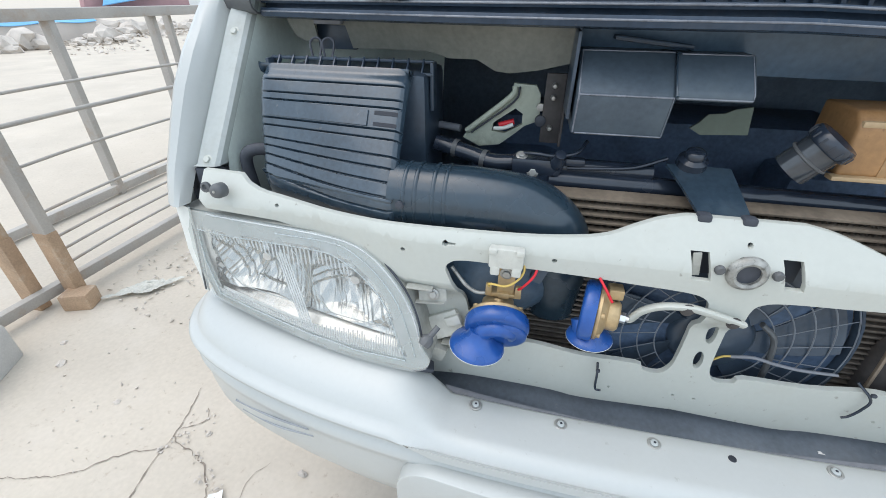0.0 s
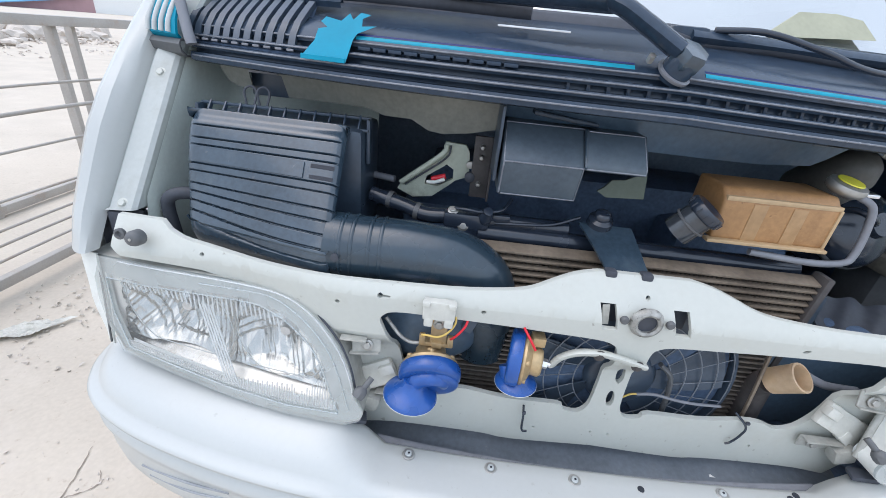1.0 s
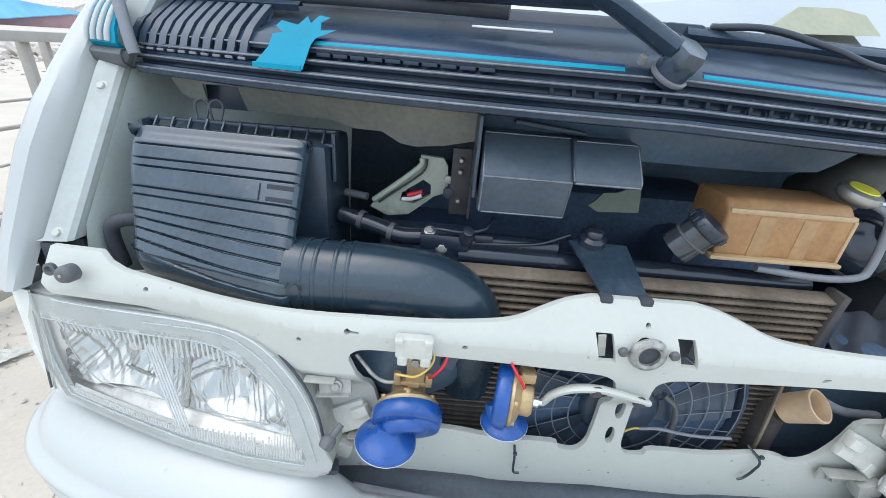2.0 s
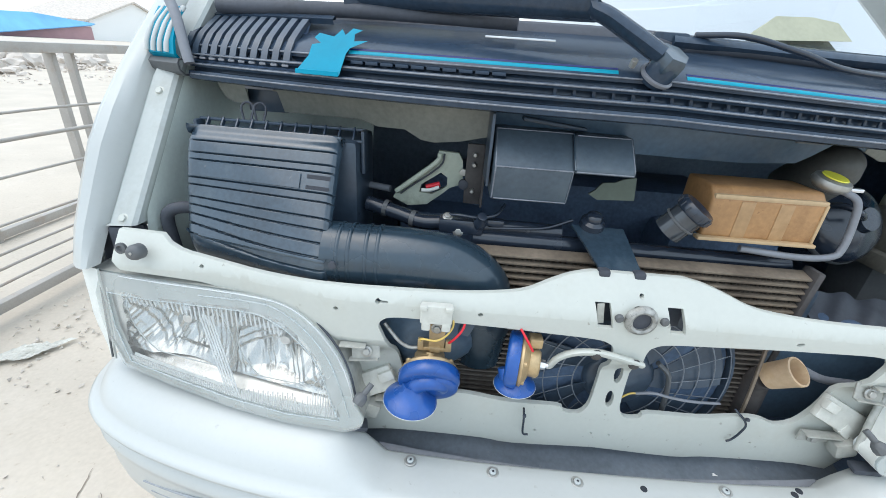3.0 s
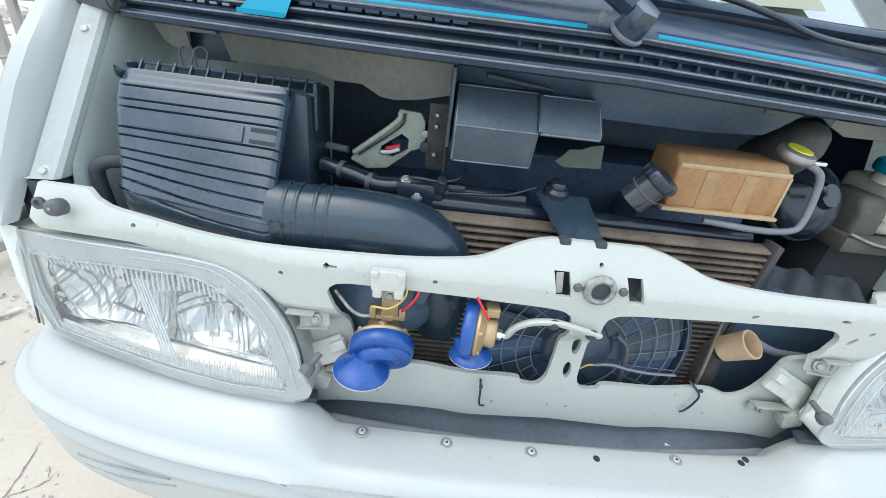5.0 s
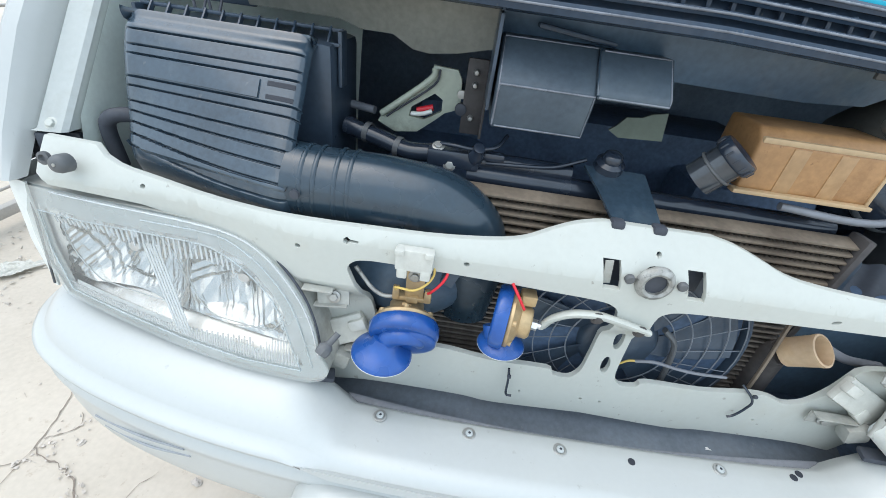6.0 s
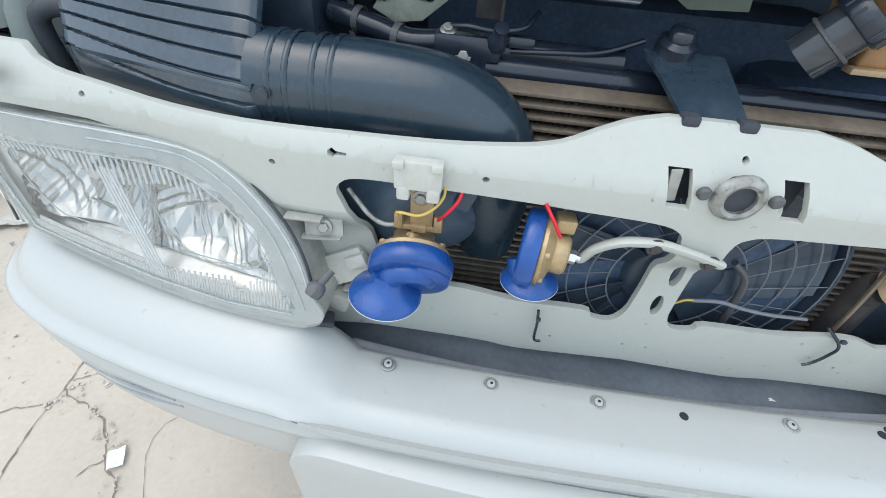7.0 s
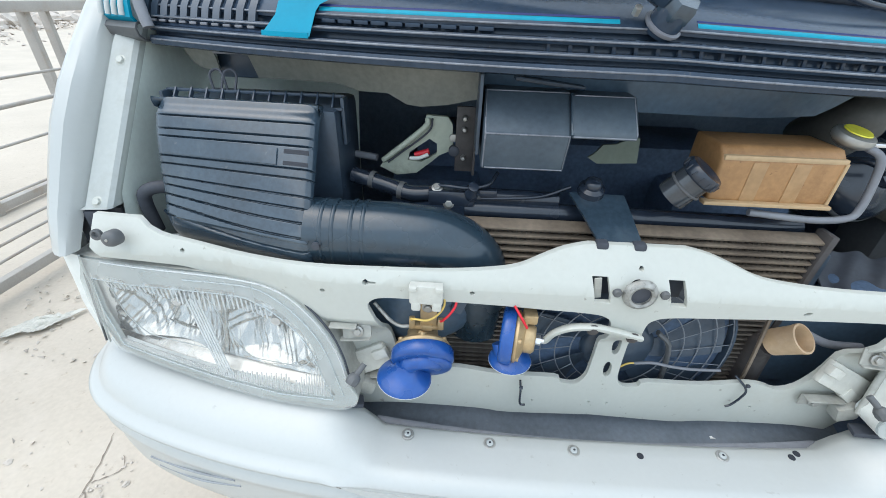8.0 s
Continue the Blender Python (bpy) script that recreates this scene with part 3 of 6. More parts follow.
for side in (-1, 1):
    part("upper_bay_side", box(side * 0.790, 0.545, 1.16, 0.02, 0.27, 0.46, 0.005), BAY, van)
    part("bay_side", box(side * 0.80, 0.42, 0.78, 0.02, 0.6, 0.42, 0.005), BAY, van)


# ---- bumper ----
NOSE = [(0, -0.145), (0.2, -0.143), (0.4, -0.132), (0.55, -0.114), (0.68, -0.086), (0.78, -0.054), (0.86, -0.012), (0.910, 0.045), (0.934, 0.12), (0.942, 0.28), (0.942, 0.75)]
nose = smooth_path([(-x, y, 0) for x, y in NOSE[:0:-1]] + [(x, y, 0) for x, y in NOSE], 5)


def nose_frame(i):
    a, b = nose[max(0, i - 1)], nose[min(len(nose) - 1, i + 1)]
    d = (b - a).normalized()
    return nose[i], Vector((-d.y, d.x, 0))


BUMPER = [(0.13, -0.03), (0.114, -0.006), (0.104, 0.0), (0.085, -0.002), (0.060, -0.008), (0.040, -0.0175), (0.028, -0.028), (0.0205, -0.040), (0.0165, -0.047), (0.006, -0.0505), (0.0, -0.055), (0.0004, -0.060), (0.008, -0.066), (0.0165, -0.074), (0.0165, -0.083), (0.010, -0.091), (0.0045, -0.098), (0.0045, -0.106), (0.0095, -0.116), (0.0105, -0.13), (0.012, -0.17), (0.016, -0.205), (0.03, -0.24), (0.055, -0.29), (0.075, -0.34), (0.10, -0.38)]


def bumper_point(i, v):
    p, inward = nose_frame(i)
    d, h = BUMPER[v]
    ax = abs(p.x)
    ledge = step(0.43, 0.36, ax)
    z = 0.846 + h
    shelf = 0.793 - 0.018 * step(0.03, 0.0, d) + min(0, h + 0.05) - 0.03 * step(0.105, 0.13, d)
    z += (shelf - z) * ledge if h > -0.056 else 0
    q = p + inward * d
    return (q.x, q.y, z)


bumper = part("bumper", grid(bumper_point, list(range(len(nose))), list(range(len(BUMPER))), 0.0), WHITE, van, "glossy white plastic front bumper", sharp=60)
WASHER = shared("washer", lathe([(0.0098, -0.001), (0.0098, 0.0014), (0.0088, 0.0022), (0.0064, 0.0022), (0.0062, -0.001)], 20, Matrix(), True), STEEL)
SCREW = shared("screw", lathe([(0.0056, -0.001), (0.0056, 0.0026), (0.0044, 0.0036), (0.0016, 0.0036), (0.0012, 0.0022), (0, 0.0022)], 12, Matrix()), LAMPGREY)
# dark discs laid on the surface paint the shade in slot and hole
DOT = shared("slot", lathe([(0.0022, 0.0), (0.0020, 0.0008), (0, 0.0009)], 8, Matrix()), INK)
HOLE = shared("hole", lathe([(0.0055, 0), (0.005, 0.0012), (0, 0.0013)], 12, Matrix()), INK)
for cx, cy, cz in ((-0.313, -0.046, 0.7955), (-0.181, -0.052, 0.7925), (-0.048, -0.056, 0.7925), (0.188, -0.050, 0.7925)):
    washer = piece("washer", WASHER, pose(cx, cy, cz, 3, 0, 0), bumper)
    piece("hole", HOLE, pose(cx, cy, cz - 0.0004, 3, 0, 0), bumper)
    piece("screw", SCREW, pose(cx, cy, cz + 0.0006, 3, 0, 0), bumper)
    piece("screw_slot", DOT, pose(cx + 0.0006, cy, cz + 0.0034, 3, 0, 0), bumper)
for cx, cy, cz in ((0.056, -0.058, 0.793), (0.300, -0.045, 0.793), (0.312, -0.038, 0.793)):
    piece("hole", HOLE, pose(cx, cy, cz, 3, 0, 0), bumper)
# grey tubes paint the shade of the bumper's recessed slots
SLOT = mat("slot_shadow_grey", (0.30, 0.32, 0.34), 0.6, var=0.2, scale=20)
for slot_path in ([(-0.771, -0.0455, 0.687), (-0.670, -0.0790, 0.709), (-0.588, -0.0965, 0.723)], [(-0.761, -0.0465, 0.665), (-0.666, -0.0785, 0.684), (-0.582, -0.0965, 0.707)]):
    part("slit", tube(slot_path, 0.0022, 12, 6), SLOT, bumper, "moulded slot drawn as a shadow-grey tube")

# smooth white guard panel across the middle of the bumper
guard = sheet([(-0.36 + -0.06 * math.cos(a), 0.690 + 0.06 * math.sin(a)) for a in frange(0, math.pi / 2, 8)] + [(0.36 + 0.06 * math.sin(a), 0.690 + 0.06 * math.cos(a)) for a in frange(0, math.pi / 2, 8)] + [(0.42, 0.46), (-0.42, 0.46)], [], 0.03, lambda x, z: -0.172 + 0.16 * x * x, 0.05, 0.012)
part("guard_panel", guard, WHITE, van, "smooth white panel with rounded corners")

# ---- cowl below the windscreen ----
def cowl_y(x):
    return 0.088 + 0.30 * x * x


def cowl_strip(rows, x0, x1, n=40, thick=0.0):
    return grid(lambda x, j: (x, cowl_y(x) + rows[j][0], rows[j][1] - 0.04 * max(0, x)), frange(x0, x1, n), list(range(len(rows))), thick)


COWL = [(0.10, 1.318), (0.012, 1.318), (0.002, 1.321), (0.0, 1.327), (0.003, 1.3335), (0.020, 1.3335), (0.022, 1.340), (0.009, 1.340), (0.007, 1.343), (0.010, 1.347), (0.030, 1.347), (0.032, 1.355), (0.019, 1.355), (0.017, 1.358), (0.020, 1.362), (0.040, 1.362), (0.042, 1.369), (0.032, 1.369), (0.031, 1.374), (0.046, 1.388), (0.10, 1.407), (0.150, 1.424), (0.176, 1.432), (0.184, 1.432), (0.188, 1.424)]
cowl = part("cowl", cowl_strip(COWL, -0.755, 0.80, 60), TRIM, van, "black plastic cowl panel with ribs", sharp=30)
# thin pale tubes paint the highlight lines along the cowl's ribs
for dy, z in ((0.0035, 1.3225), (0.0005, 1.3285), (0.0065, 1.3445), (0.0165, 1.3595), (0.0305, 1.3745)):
    part("ridge", tube([(x, cowl_y(x) + dy, z - 0.04 * max(0, x)) for x in frange(-0.75, 0.79, 50)], 0.0014, 8, curved=False), EDGELIGHT, cowl, "pale line painted for the highlight along a cowl rib")
for x0, x1 in ((-0.455, -0.066), (0.028, 0.76)):
    part("teal_strip", cowl_strip([(0.036, 1.3775), (0.036, 1.3790), (0.040, 1.3832), (0.044, 1.3840)], x0, x1, 24, 0.0), TEALSHINE, cowl, "shiny teal trim strip")
    part("navy_edge", cowl_strip([(0.042, 1.3842), (0.043, 1.3862), (0.047, 1.3868)], x0, x1, 24, 0.0), NAVY, cowl)
LOUVRE = shared("vent_block", box(0, 0, 0, 0.020, 0.003, 0.005, 0.001), TRIM)
for k in range(10):
    x = -0.44 + 0.0235 * k
    piece("vent_block", LOUVRE, pose(x, cowl_y(x) + 0.030, 1.3675, 0, 0, 34 * x), cowl)
for k in range(34):
    x = -0.15 + 0.0265 * k
    if x < 0.78:
        piece("vent_rib", LOUVRE, pose(x, cowl_y(x) + 0.0250, 1.3535 - 0.04 * max(0, x), 0, 85, 34 * x), cowl)

# louvred vent at the windscreen's corner
vent = part("cowl_vent", cowl_strip([(0.022, 1.350), (0.030, 1.352), (0.105, 1.418), (0.112, 1.424)], -0.765, -0.545, 12, 0.003), BAY, van, "black slatted air intake")
for k in range(11):
    x = -0.768 + 0.021 * k
    y = cowl_y(x)
    rows = ((0.0, 0.0165, 1.3575), (0.001, 0.026, 1.376), (0.003, 0.044, 1.394), (0.0055, 0.070, 1.410), (0.008, 0.10, 1.426))
    slat = part("slat", grid(lambda i, j: (x + (-0.0052, 0.0052)[i] + rows[j][0], y + rows[j][1], rows[j][2]), [0, 1], list(range(5)), 0.008), BLACK, vent)
    # pale block painted for the reflection at the slat's lower end
    part("tip", box(x, y + 0.0145, 1.3545, 0.0105, 0.005, 0.0035, 0.0012), HOSE, slat, "pale end painted for the reflection on the slat")
part("vent_frame", cowl_strip([(0.108, 1.420), (0.104, 1.428), (0.118, 1.434), (0.124, 1.428)], -0.77, -0.50, 12, 0.0), TRIM, vent)
# torn teal film
tape = sheet([(-0.533, 1.352), (-0.462, 1.348), (-0.457, 1.378), (-0.452, 1.386), (-0.425, 1.398), (-0.447, 1.396), (-0.448, 1.406), (-0.436, 1.412), (-0.452, 1.414), (-0.463, 1.404), (-0.470, 1.412), (-0.482, 1.401), (-0.508, 1.405), (-0.515, 1.398), (-0.503, 1.391), (-0.517, 1.388), (-0.519, 1.372)], [], 0.0012, lambda x, z: cowl_y(x) - 0.009 + max(0, z - 1.335) * 0.88 + 0.002 * math.sin(60 * x), 0.02)
part("torn_film", tape, TEAL, cowl, "torn piece of teal film")
film = grid(lambda x, j: (x, cowl_y(x) + (-0.004, -0.003, 0.0, 0.01)[j], (1.347, 1.353, 1.3535, 1.354)[j]), frange(-0.533, -0.462, 6), [0, 1, 2], 0.001)
part("film_lip", film, TEAL, cowl)
corner = part("corner_cap", cowl_strip([(-0.008, 1.348), (-0.020, 1.358), (-0.016, 1.378), (0.0, 1.405), (0.03, 1.432)], -0.829, -0.765, 10, 0.004), TEAL, van, "teal plastic corner piece with pale ribs")
for k in range(4):
    x = -0.826 + 0.0165 * k
    y = cowl_y(x)
    part("rib", tube([(x - 0.004, y - 0.020, 1.360), (x - 0.002, y - 0.016, 1.378), (x + 0.004, y - 0.001, 1.405), (x + 0.010, y + 0.028, 1.431)], 0.0042, 10, 4), WHITE, corner)
part("corner_lip", cowl_strip([(0.02, 1.322), (-0.006, 1.324), (-0.020, 1.332), (-0.024, 1.344), (-0.018, 1.351), (-0.004, 1.352)], -0.832, -0.758, 10, 0.003), GREYPL, van)
part("screen_seal", tube([(-0.742, 0.246, 1.345), (-0.748, 0.25, 1.365), (-0.767, 0.27, 1.42), (-0.801, 0.30, 1.471), (-0.85, 0.36, 1.56), (-0.86, 0.44, 1.66)], 0.0085, 14, 6), HOSE, van, "grey rubber seal")

# dusty panel hanging below the cowl
def valance(top, low, material, label):
    part("valance", sheet(top + low, [], 0.004, lambda x, z: cowl_y(x) + 0.080 - 0.035 * step(0.5, 0.72, abs(x)) + (1.33 - z) * 0.35, 0.05), material, van, label)


valance([(-0.733, 1.330), (-0.226, 1.330)], [(-0.226, 1.2685), (-0.275, 1.255), (-0.318, 1.248), (-0.342, 1.250), (-0.372, 1.266), (-0.420, 1.265), (-0.454, 1.274), (-0.60, 1.272), (-0.606, 1.308), (-0.668, 1.310), (-0.668, 1.280), (-0.70, 1.281), (-0.718, 1.288), (-0.727, 1.305)], DUSTPANEL, "dusty olive-grey panel with a wavy lower edge")
valance([(-0.224, 1.330), (0.408, 1.330)], [(0.408, 1.287), (0.40, 1.290), (0.375, 1.300), (0.34, 1.300), (0.31, 1.275), (0.29, 1.262), (0.20, 1.258), (0.0, 1.262), (-0.20, 1.270), (-0.224, 1.268)], VALANCE, "dark panel with a stepped lower edge")
valance([(0.410, 1.330), (0.86, 1.330)], [(0.86, 1.262), (0.60, 1.266), (0.46, 1.270), (0.410, 1.286)], DUSTPANEL, "dusty olive-grey panel beside the servo")
part("valance_clip", box(-0.632, 0.262, 1.316, 0.05, 0.014, 0.012, 0.003), HOSE, van)
# black box added behind the notch so its opening reads as deep shade
part("notch_shade_box", box(-0.64, 0.31, 1.292, 0.075, 0.01, 0.05, 0.003), BLACK, van)
part("valance_tab", box(0.275, 0.185, 1.306, 0.045, 0.006, 0.014, 0.002), GREYPL, van)

# windscreen, pillars, roof, sides
screen = part("windscreen", grid(lambda x, t: (x, cowl_y(x) * (1 - 0.2 * t) + 0.190 + 0.62 * t, 1.428 + 0.59 * t), frange(-0.76, 0.76, 20), frange(0, 1, 6)), GLASS, van, "curved windscreen reflecting the pale sky")
part("screen_rubber", cowl_strip([(0.174, 1.430), (0.180, 1.443), (0.196, 1.448), (0.206, 1.444)], -0.77, 0.78, 30, 0.0), RUBBER, van)
part("dashboard", grid(lambda x, j: (x, cowl_y(x) * 0.6 + (0.22, 0.24, 0.45, 0.75, 0.80)[j], (1.37, 1.408, 1.43, 1.42, 1.1)[j]), frange(-0.80, 0.80, 16), [0, 1, 2, 3, 4], 0.0), DASH, van, "grey dashboard behind the glass")
part("roof", box(0, 2.55, 1.99, 1.56, 3.7, 0.05, 0.02), WHITE, van)
part("cabin_floor", box(0, 2.6, 0.46, 1.6, 3.9, 0.04, 0.01), BAY, van)
part("rear_panel", box(0, 4.42, 1.2, 1.70, 0.04, 1.5, 0.02), WHITE, van)
for side in (-1, 1):
    part("side_panel", box(side * 0.872, 2.72, 1.0, 0.03, 3.4, 1.1, 0.012), WHITE, van)
    part("side_glass", box(side * 0.845, 2.72, 1.75, 0.02, 3.4, 0.42, 0.005), GLASS, van)
    wheel = part("wheel", lathe([(0.20, -0.09), (0.30, -0.09), (0.325, -0.06), (0.325, 0.06), (0.30, 0.09), (0.20, 0.09)], 32, pose(side * 0.74, 1.05, 0.325, 0, 90, 0)), RUBBER, van)
    part("rim", lathe([(0.205, -0.07), (0.18, 0.02), (0.06, 0.04), (0, 0.04)], 24, pose(side * 0.76, 1.05, 0.325, 0, 90 * side, 0)), STEEL, wheel)
    wheel = part("wheel", lathe([(0.20, -0.09), (0.30, -0.09), (0.325, -0.06), (0.325, 0.06), (0.30, 0.09), (0.20, 0.09)], 32, pose(side * 0.74, 3.45, 0.325, 0, 90, 0)), RUBBER, van)
    part("rim", lathe([(0.205, -0.07), (0.18, 0.02), (0.06, 0.04), (0, 0.04)], 24, pose(side * 0.76, 3.45, 0.325, 0, 90 * side, 0)), STEEL, wheel)

# wipers
def wiper(px, tip, blade_a, blade_b):
    hub_y = cowl_y(px) + 0.045
    seat = pose(px, hub_y - 0.012, 1.382, 34, 12, 10)
    w = part("wiper", lathe([(0.0190, -0.012), (0.0205, -0.002), (0.0205, 0.016), (0.0195, 0.020)], 22, seat), TRIM, van, "black wiper arm and blade")
    part("hub_cap", lathe([(0.0205, 0.010), (0.0225, 0.013), (0.0225, 0.028), (0.0200, 0.033), (0, 0.034)], 6, seat), SATIN, w, "six-sided cap of the wiper hub")
    part("arm", tube([(px - 0.004, hub_y - 0.018, 1.405), (px - 0.045, hub_y - 0.002, 1.430), (px - 0.088, hub_y + 0.014, 1.453), (px - 0.130, hub_y + 0.034, tip[2] - 0.006), tip], lambda t: 0.0215 - 0.003 * t, 8, 6, 0.6), TRIM, w)
    part("blade", tube([blade_a, ((blade_a[0] + blade_b[0]) / 2, (blade_a[1] + blade_b[1]) / 2 - 0.004, (blade_a[2] + blade_b[2]) / 2 + 0.004), blade_b], 0.009, 8, 4, 1.3), RUBBER, w)
    part("joint", box(tip[0], tip[1], tip[2], 0.055, 0.022, 0.024, 0.006), TRIM, w)
    part("nut", lathe([(0.005, 0), (0.005, 0.010), (0, 0.011)], 6, pose(px - 0.036, hub_y - 0.008, 1.390, 40, 0, 0)), STEEL, w)
    part("washer", lathe([(0.0225, -0.006), (0.0240, -0.004), (0.0240, -0.001), (0.0205, 0.0)], 22, seat, True), HOSE, w, "worn ring round the hub")


wiper(-0.015, (-0.46, 0.295, 1.462), (-0.735, 0.352, 1.440), (-0.20, 0.232, 1.440))
wiper(0.62, (0.035, 0.232, 1.430), (0.0, 0.226, 1.424), (0.33, 0.262, 1.418))
part("washer_hose", tube([(0.07, 0.226, 1.440), (0.14, 0.214, 1.442), (0.22, 0.196, 1.424), (0.30, 0.198, 1.406), (0.5, 0.25, 1.400)], 0.0045, 8, 6), GLOSS, van)
part("chrome_slip", box(-0.198, 0.197, 1.4165, 0.105, 0.003, 0.003, 0.001, m=pose(0, 0, 0, 0, 0, -7)), BRIGHT, van)
CARDS = (((-0.520, 1.459), (-0.440, 1.485), (-0.360, 1.496), (-0.315, 1.499), (-0.300, 1.470)), ((0.175, 1.443), (0.250, 1.486), (0.320, 1.490), (0.372, 1.485), (0.390, 1.456)))
for pts in CARDS:
    mx = sum(p[0] for p in pts) / 5
    c = thing("sun_card", (mx, cowl_y(mx) + 0.19, pts[0][1]), "faded grey-green card leaning on the windscreen behind the wiper", "card", "cards on the windscreen")
    bm = bmesh.new()
    lo = [(x, cowl_y(x) + 0.168 + (z - 1.42) * 0.95, z) for x, z in pts]
    a = [bm.verts.new(p) for p in lo]
    b = [bm.verts.new((p[0], p[1] - 0.004, p[2])) for p in lo]
    bm.faces.new(a)
    bm.faces.new(b[::-1])
    for i in range(5):
        bm.faces.new((a[i], b[i], b[(i + 1) % 5], a[(i + 1) % 5]))
    part("sheet", bm, CARD, c)

# ---- headlights ----
def lens_y(x, z):
    return -0.052 + (0.33 - 0.18 * step(0.55, 0.84, abs(x))) * (z - 0.855) + 0.085 * (max(0, abs(x) - 0.40) / 0.42) ** 1.6


LAMP_OUT = [(-0.862, 1.030), (-0.80, 1.036), (-0.744, 1.037), (-0.659, 1.037), (-0.563, 1.036), (-0.525, 1.033), (-0.495, 1.024), (-0.467, 1.006), (-0.433, 0.972), (-0.412, 0.935), (-0.400, 0.895), (-0.388, 0.877), (-0.393, 0.862), (-0.414, 0.854), (-0.509, 0.853), (-0.606, 0.856), (-0.712, 0.862), (-0.819, 0.868), (-0.846, 0.91), (-0.858, 0.952)]
LAMP_IN = [(-0.832, 0.998), (-0.748, 1.003), (-0.662, 1.007), (-0.574, 1.009), (-0.545, 1.004), (-0.518, 0.994), (-0.485, 0.972), (-0.460, 0.943), (-0.438, 0.895), (-0.425, 0.870), (-0.508, 0.867), (-0.605, 0.870), (-0.710, 0.877), (-0.800, 0.882), (-0.825, 0.94)]

LAMP_OUT = LAMP_OUT[:3] + soften(LAMP_OUT[3:14], 3) + LAMP_OUT[14:]
LAMP_IN = LAMP_IN[:2] + soften(LAMP_IN[2:10], 3) + LAMP_IN[10:]


def headlight(side):
    f = (lambda b: b) if side < 0 else flip

    def back(x):
        d = max(0.046, 0.105 - 0.6 * max(0, abs(x) - 0.72))
        return d if side < 0 else min(d, 0.036 + 0.8 * max(0, abs(x) - 0.46))
    lamp = part("headlight", f(sheet(LAMP_OUT, [], 0.006, lambda x, z: lens_y(x, z) + back(x), 0.05)), LAMPGREY, van, "large clear headlight unit with chrome reflectors")
    # side skin between lens and back
    bm = bmesh.new()
    n = len(LAMP_OUT)
    rows = []
    for d in (0.004, 0.03, 0.106):
        rows.append([bm.verts.new((x, lens_y(x, z) + (back(x) + 0.001 if d > 0.05 else min(d, back(x))), z)) for x, z in LAMP_OUT])
    for a, b in zip(rows, rows[1:]):
        for k in range(n):
            bm.faces.new((a[k], a[(k + 1) % n], b[(k + 1) % n], b[k]))
    part("housing", f(bm), ALLOY if side < 0 else MILK, lamp, "dusty grey housing" if side < 0 else "pale housing")
    if side > 0:
        part("housing_flange", f(tube([(x + 0.003, lens_y(x, z) + back(x), z) for x, z in soften([(-0.525, 1.033), (-0.495, 1.024), (-0.467, 1.006), (-0.433, 0.972), (-0.412, 0.935), (-0.400, 0.895), (-0.392, 0.866)], 3)], 0.0048, 8, curved=False)), ALLOY, lamp, "dusty flange at the back of the housing")
    rim = part("lens_rim", f(sheet(LAMP_OUT, [LAMP_IN], 0, lens_y, 0.014)), FROST, lamp, "hazy clear rim of the lens", sharp=70)
    bend_normals(rim, lens_y)
    backing = part("rim_backing", f(sheet(LAMP_OUT, [LAMP_IN], 0, lambda x, z: lens_y(x, z) + 0.008, 0.016)), RIMGREY, lamp)
    bend_normals(backing, lens_y)
    # dark tube stands in for the shadow in the gap beside the lamp
    if side < 0:
        part("gap_shadow", f(tube([(x * 1.002, lens_y(x, z) + 0.007, z + 0.0015) for x, z in soften([(-0.56, 1.036), (-0.525, 1.034), (-0.495, 1.025), (-0.467, 1.007), (-0.433, 0.973), (-0.412, 0.936), (-0.400, 0.896)], 4)], 0.0018, 10, curved=False)), RUBBER, lamp, "dark line painted for the shadow in the gap round the lamp")
    loop = LAMP_IN + LAMP_IN[:1]
    part("rim_line", f(tube([(x, lens_y(x, z) - 0.0005, z) for x, z in loop], 0.0012, 6, curved=False)), FROST, lamp)
    edge = soften([(-0.80, 1.033), (-0.744, 1.0345), (-0.659, 1.0345), (-0.563, 1.0335), (-0.526, 1.0305), (-0.497, 1.0215), (-0.469, 1.0035), (-0.436, 0.970), (-0.415, 0.934), (-0.403, 0.895)], 3)
    part("rim_line", f(tube([(x, lens_y(x, z) - 0.0008, z) for x, z in edge], 0.0013, 6, curved=False)), FLUTE, lamp, "bright moulded edge of the lens")
    mid = soften([(-0.660, 1.024), (-0.563, 1.026), (-0.530, 1.022), (-0.500, 1.008), (-0.472, 0.988), (-0.444, 0.957), (-0.424, 0.915), (-0.410, 0.878)], 3)
    part("rim_line", f(tube([(x, lens_y(x, z) - 0.0012, z) for x, z in mid], 0.0012, 6, curved=False)), FROST, lamp)
    glass = part("lens", f(sheet(LAMP_IN, [], 0, lambda x, z: lens_y(x, z) + 0.001, 0.014)), LENS, lamp, "clear lens with moulded flutes", sharp=80)
    bend_normals(glass, lens_y)
    # chrome bowls with pressed facets
    random.seed(31)
    for cx, cz, r, dep in ((-0.706, 0.958, 0.090, 0.060), (-0.530, 0.954, 0.066, 0.052)):
        lean = 2.65 if cx < -0.6 else 0.50
        x_lo, x_hi = (-0.822, -0.606) if cx < -0.6 else (-0.604, -0.446)

        def crease(v):
            q = v - math.floor(v)
            return (q - 0.45) / 0.55 if q > 0.45 else (0.45 - q) / 0.45

        def facet(i, j):
            x = x_lo + (x_hi - x_lo) * i / 150
            top = lerp_table([(-0.83, 0.992), (-0.748, 0.997), (-0.574, 1.001), (-0.545, 0.997), (-0.518, 0.986), (-0.485, 0.964), (-0.446, 0.925)], x)
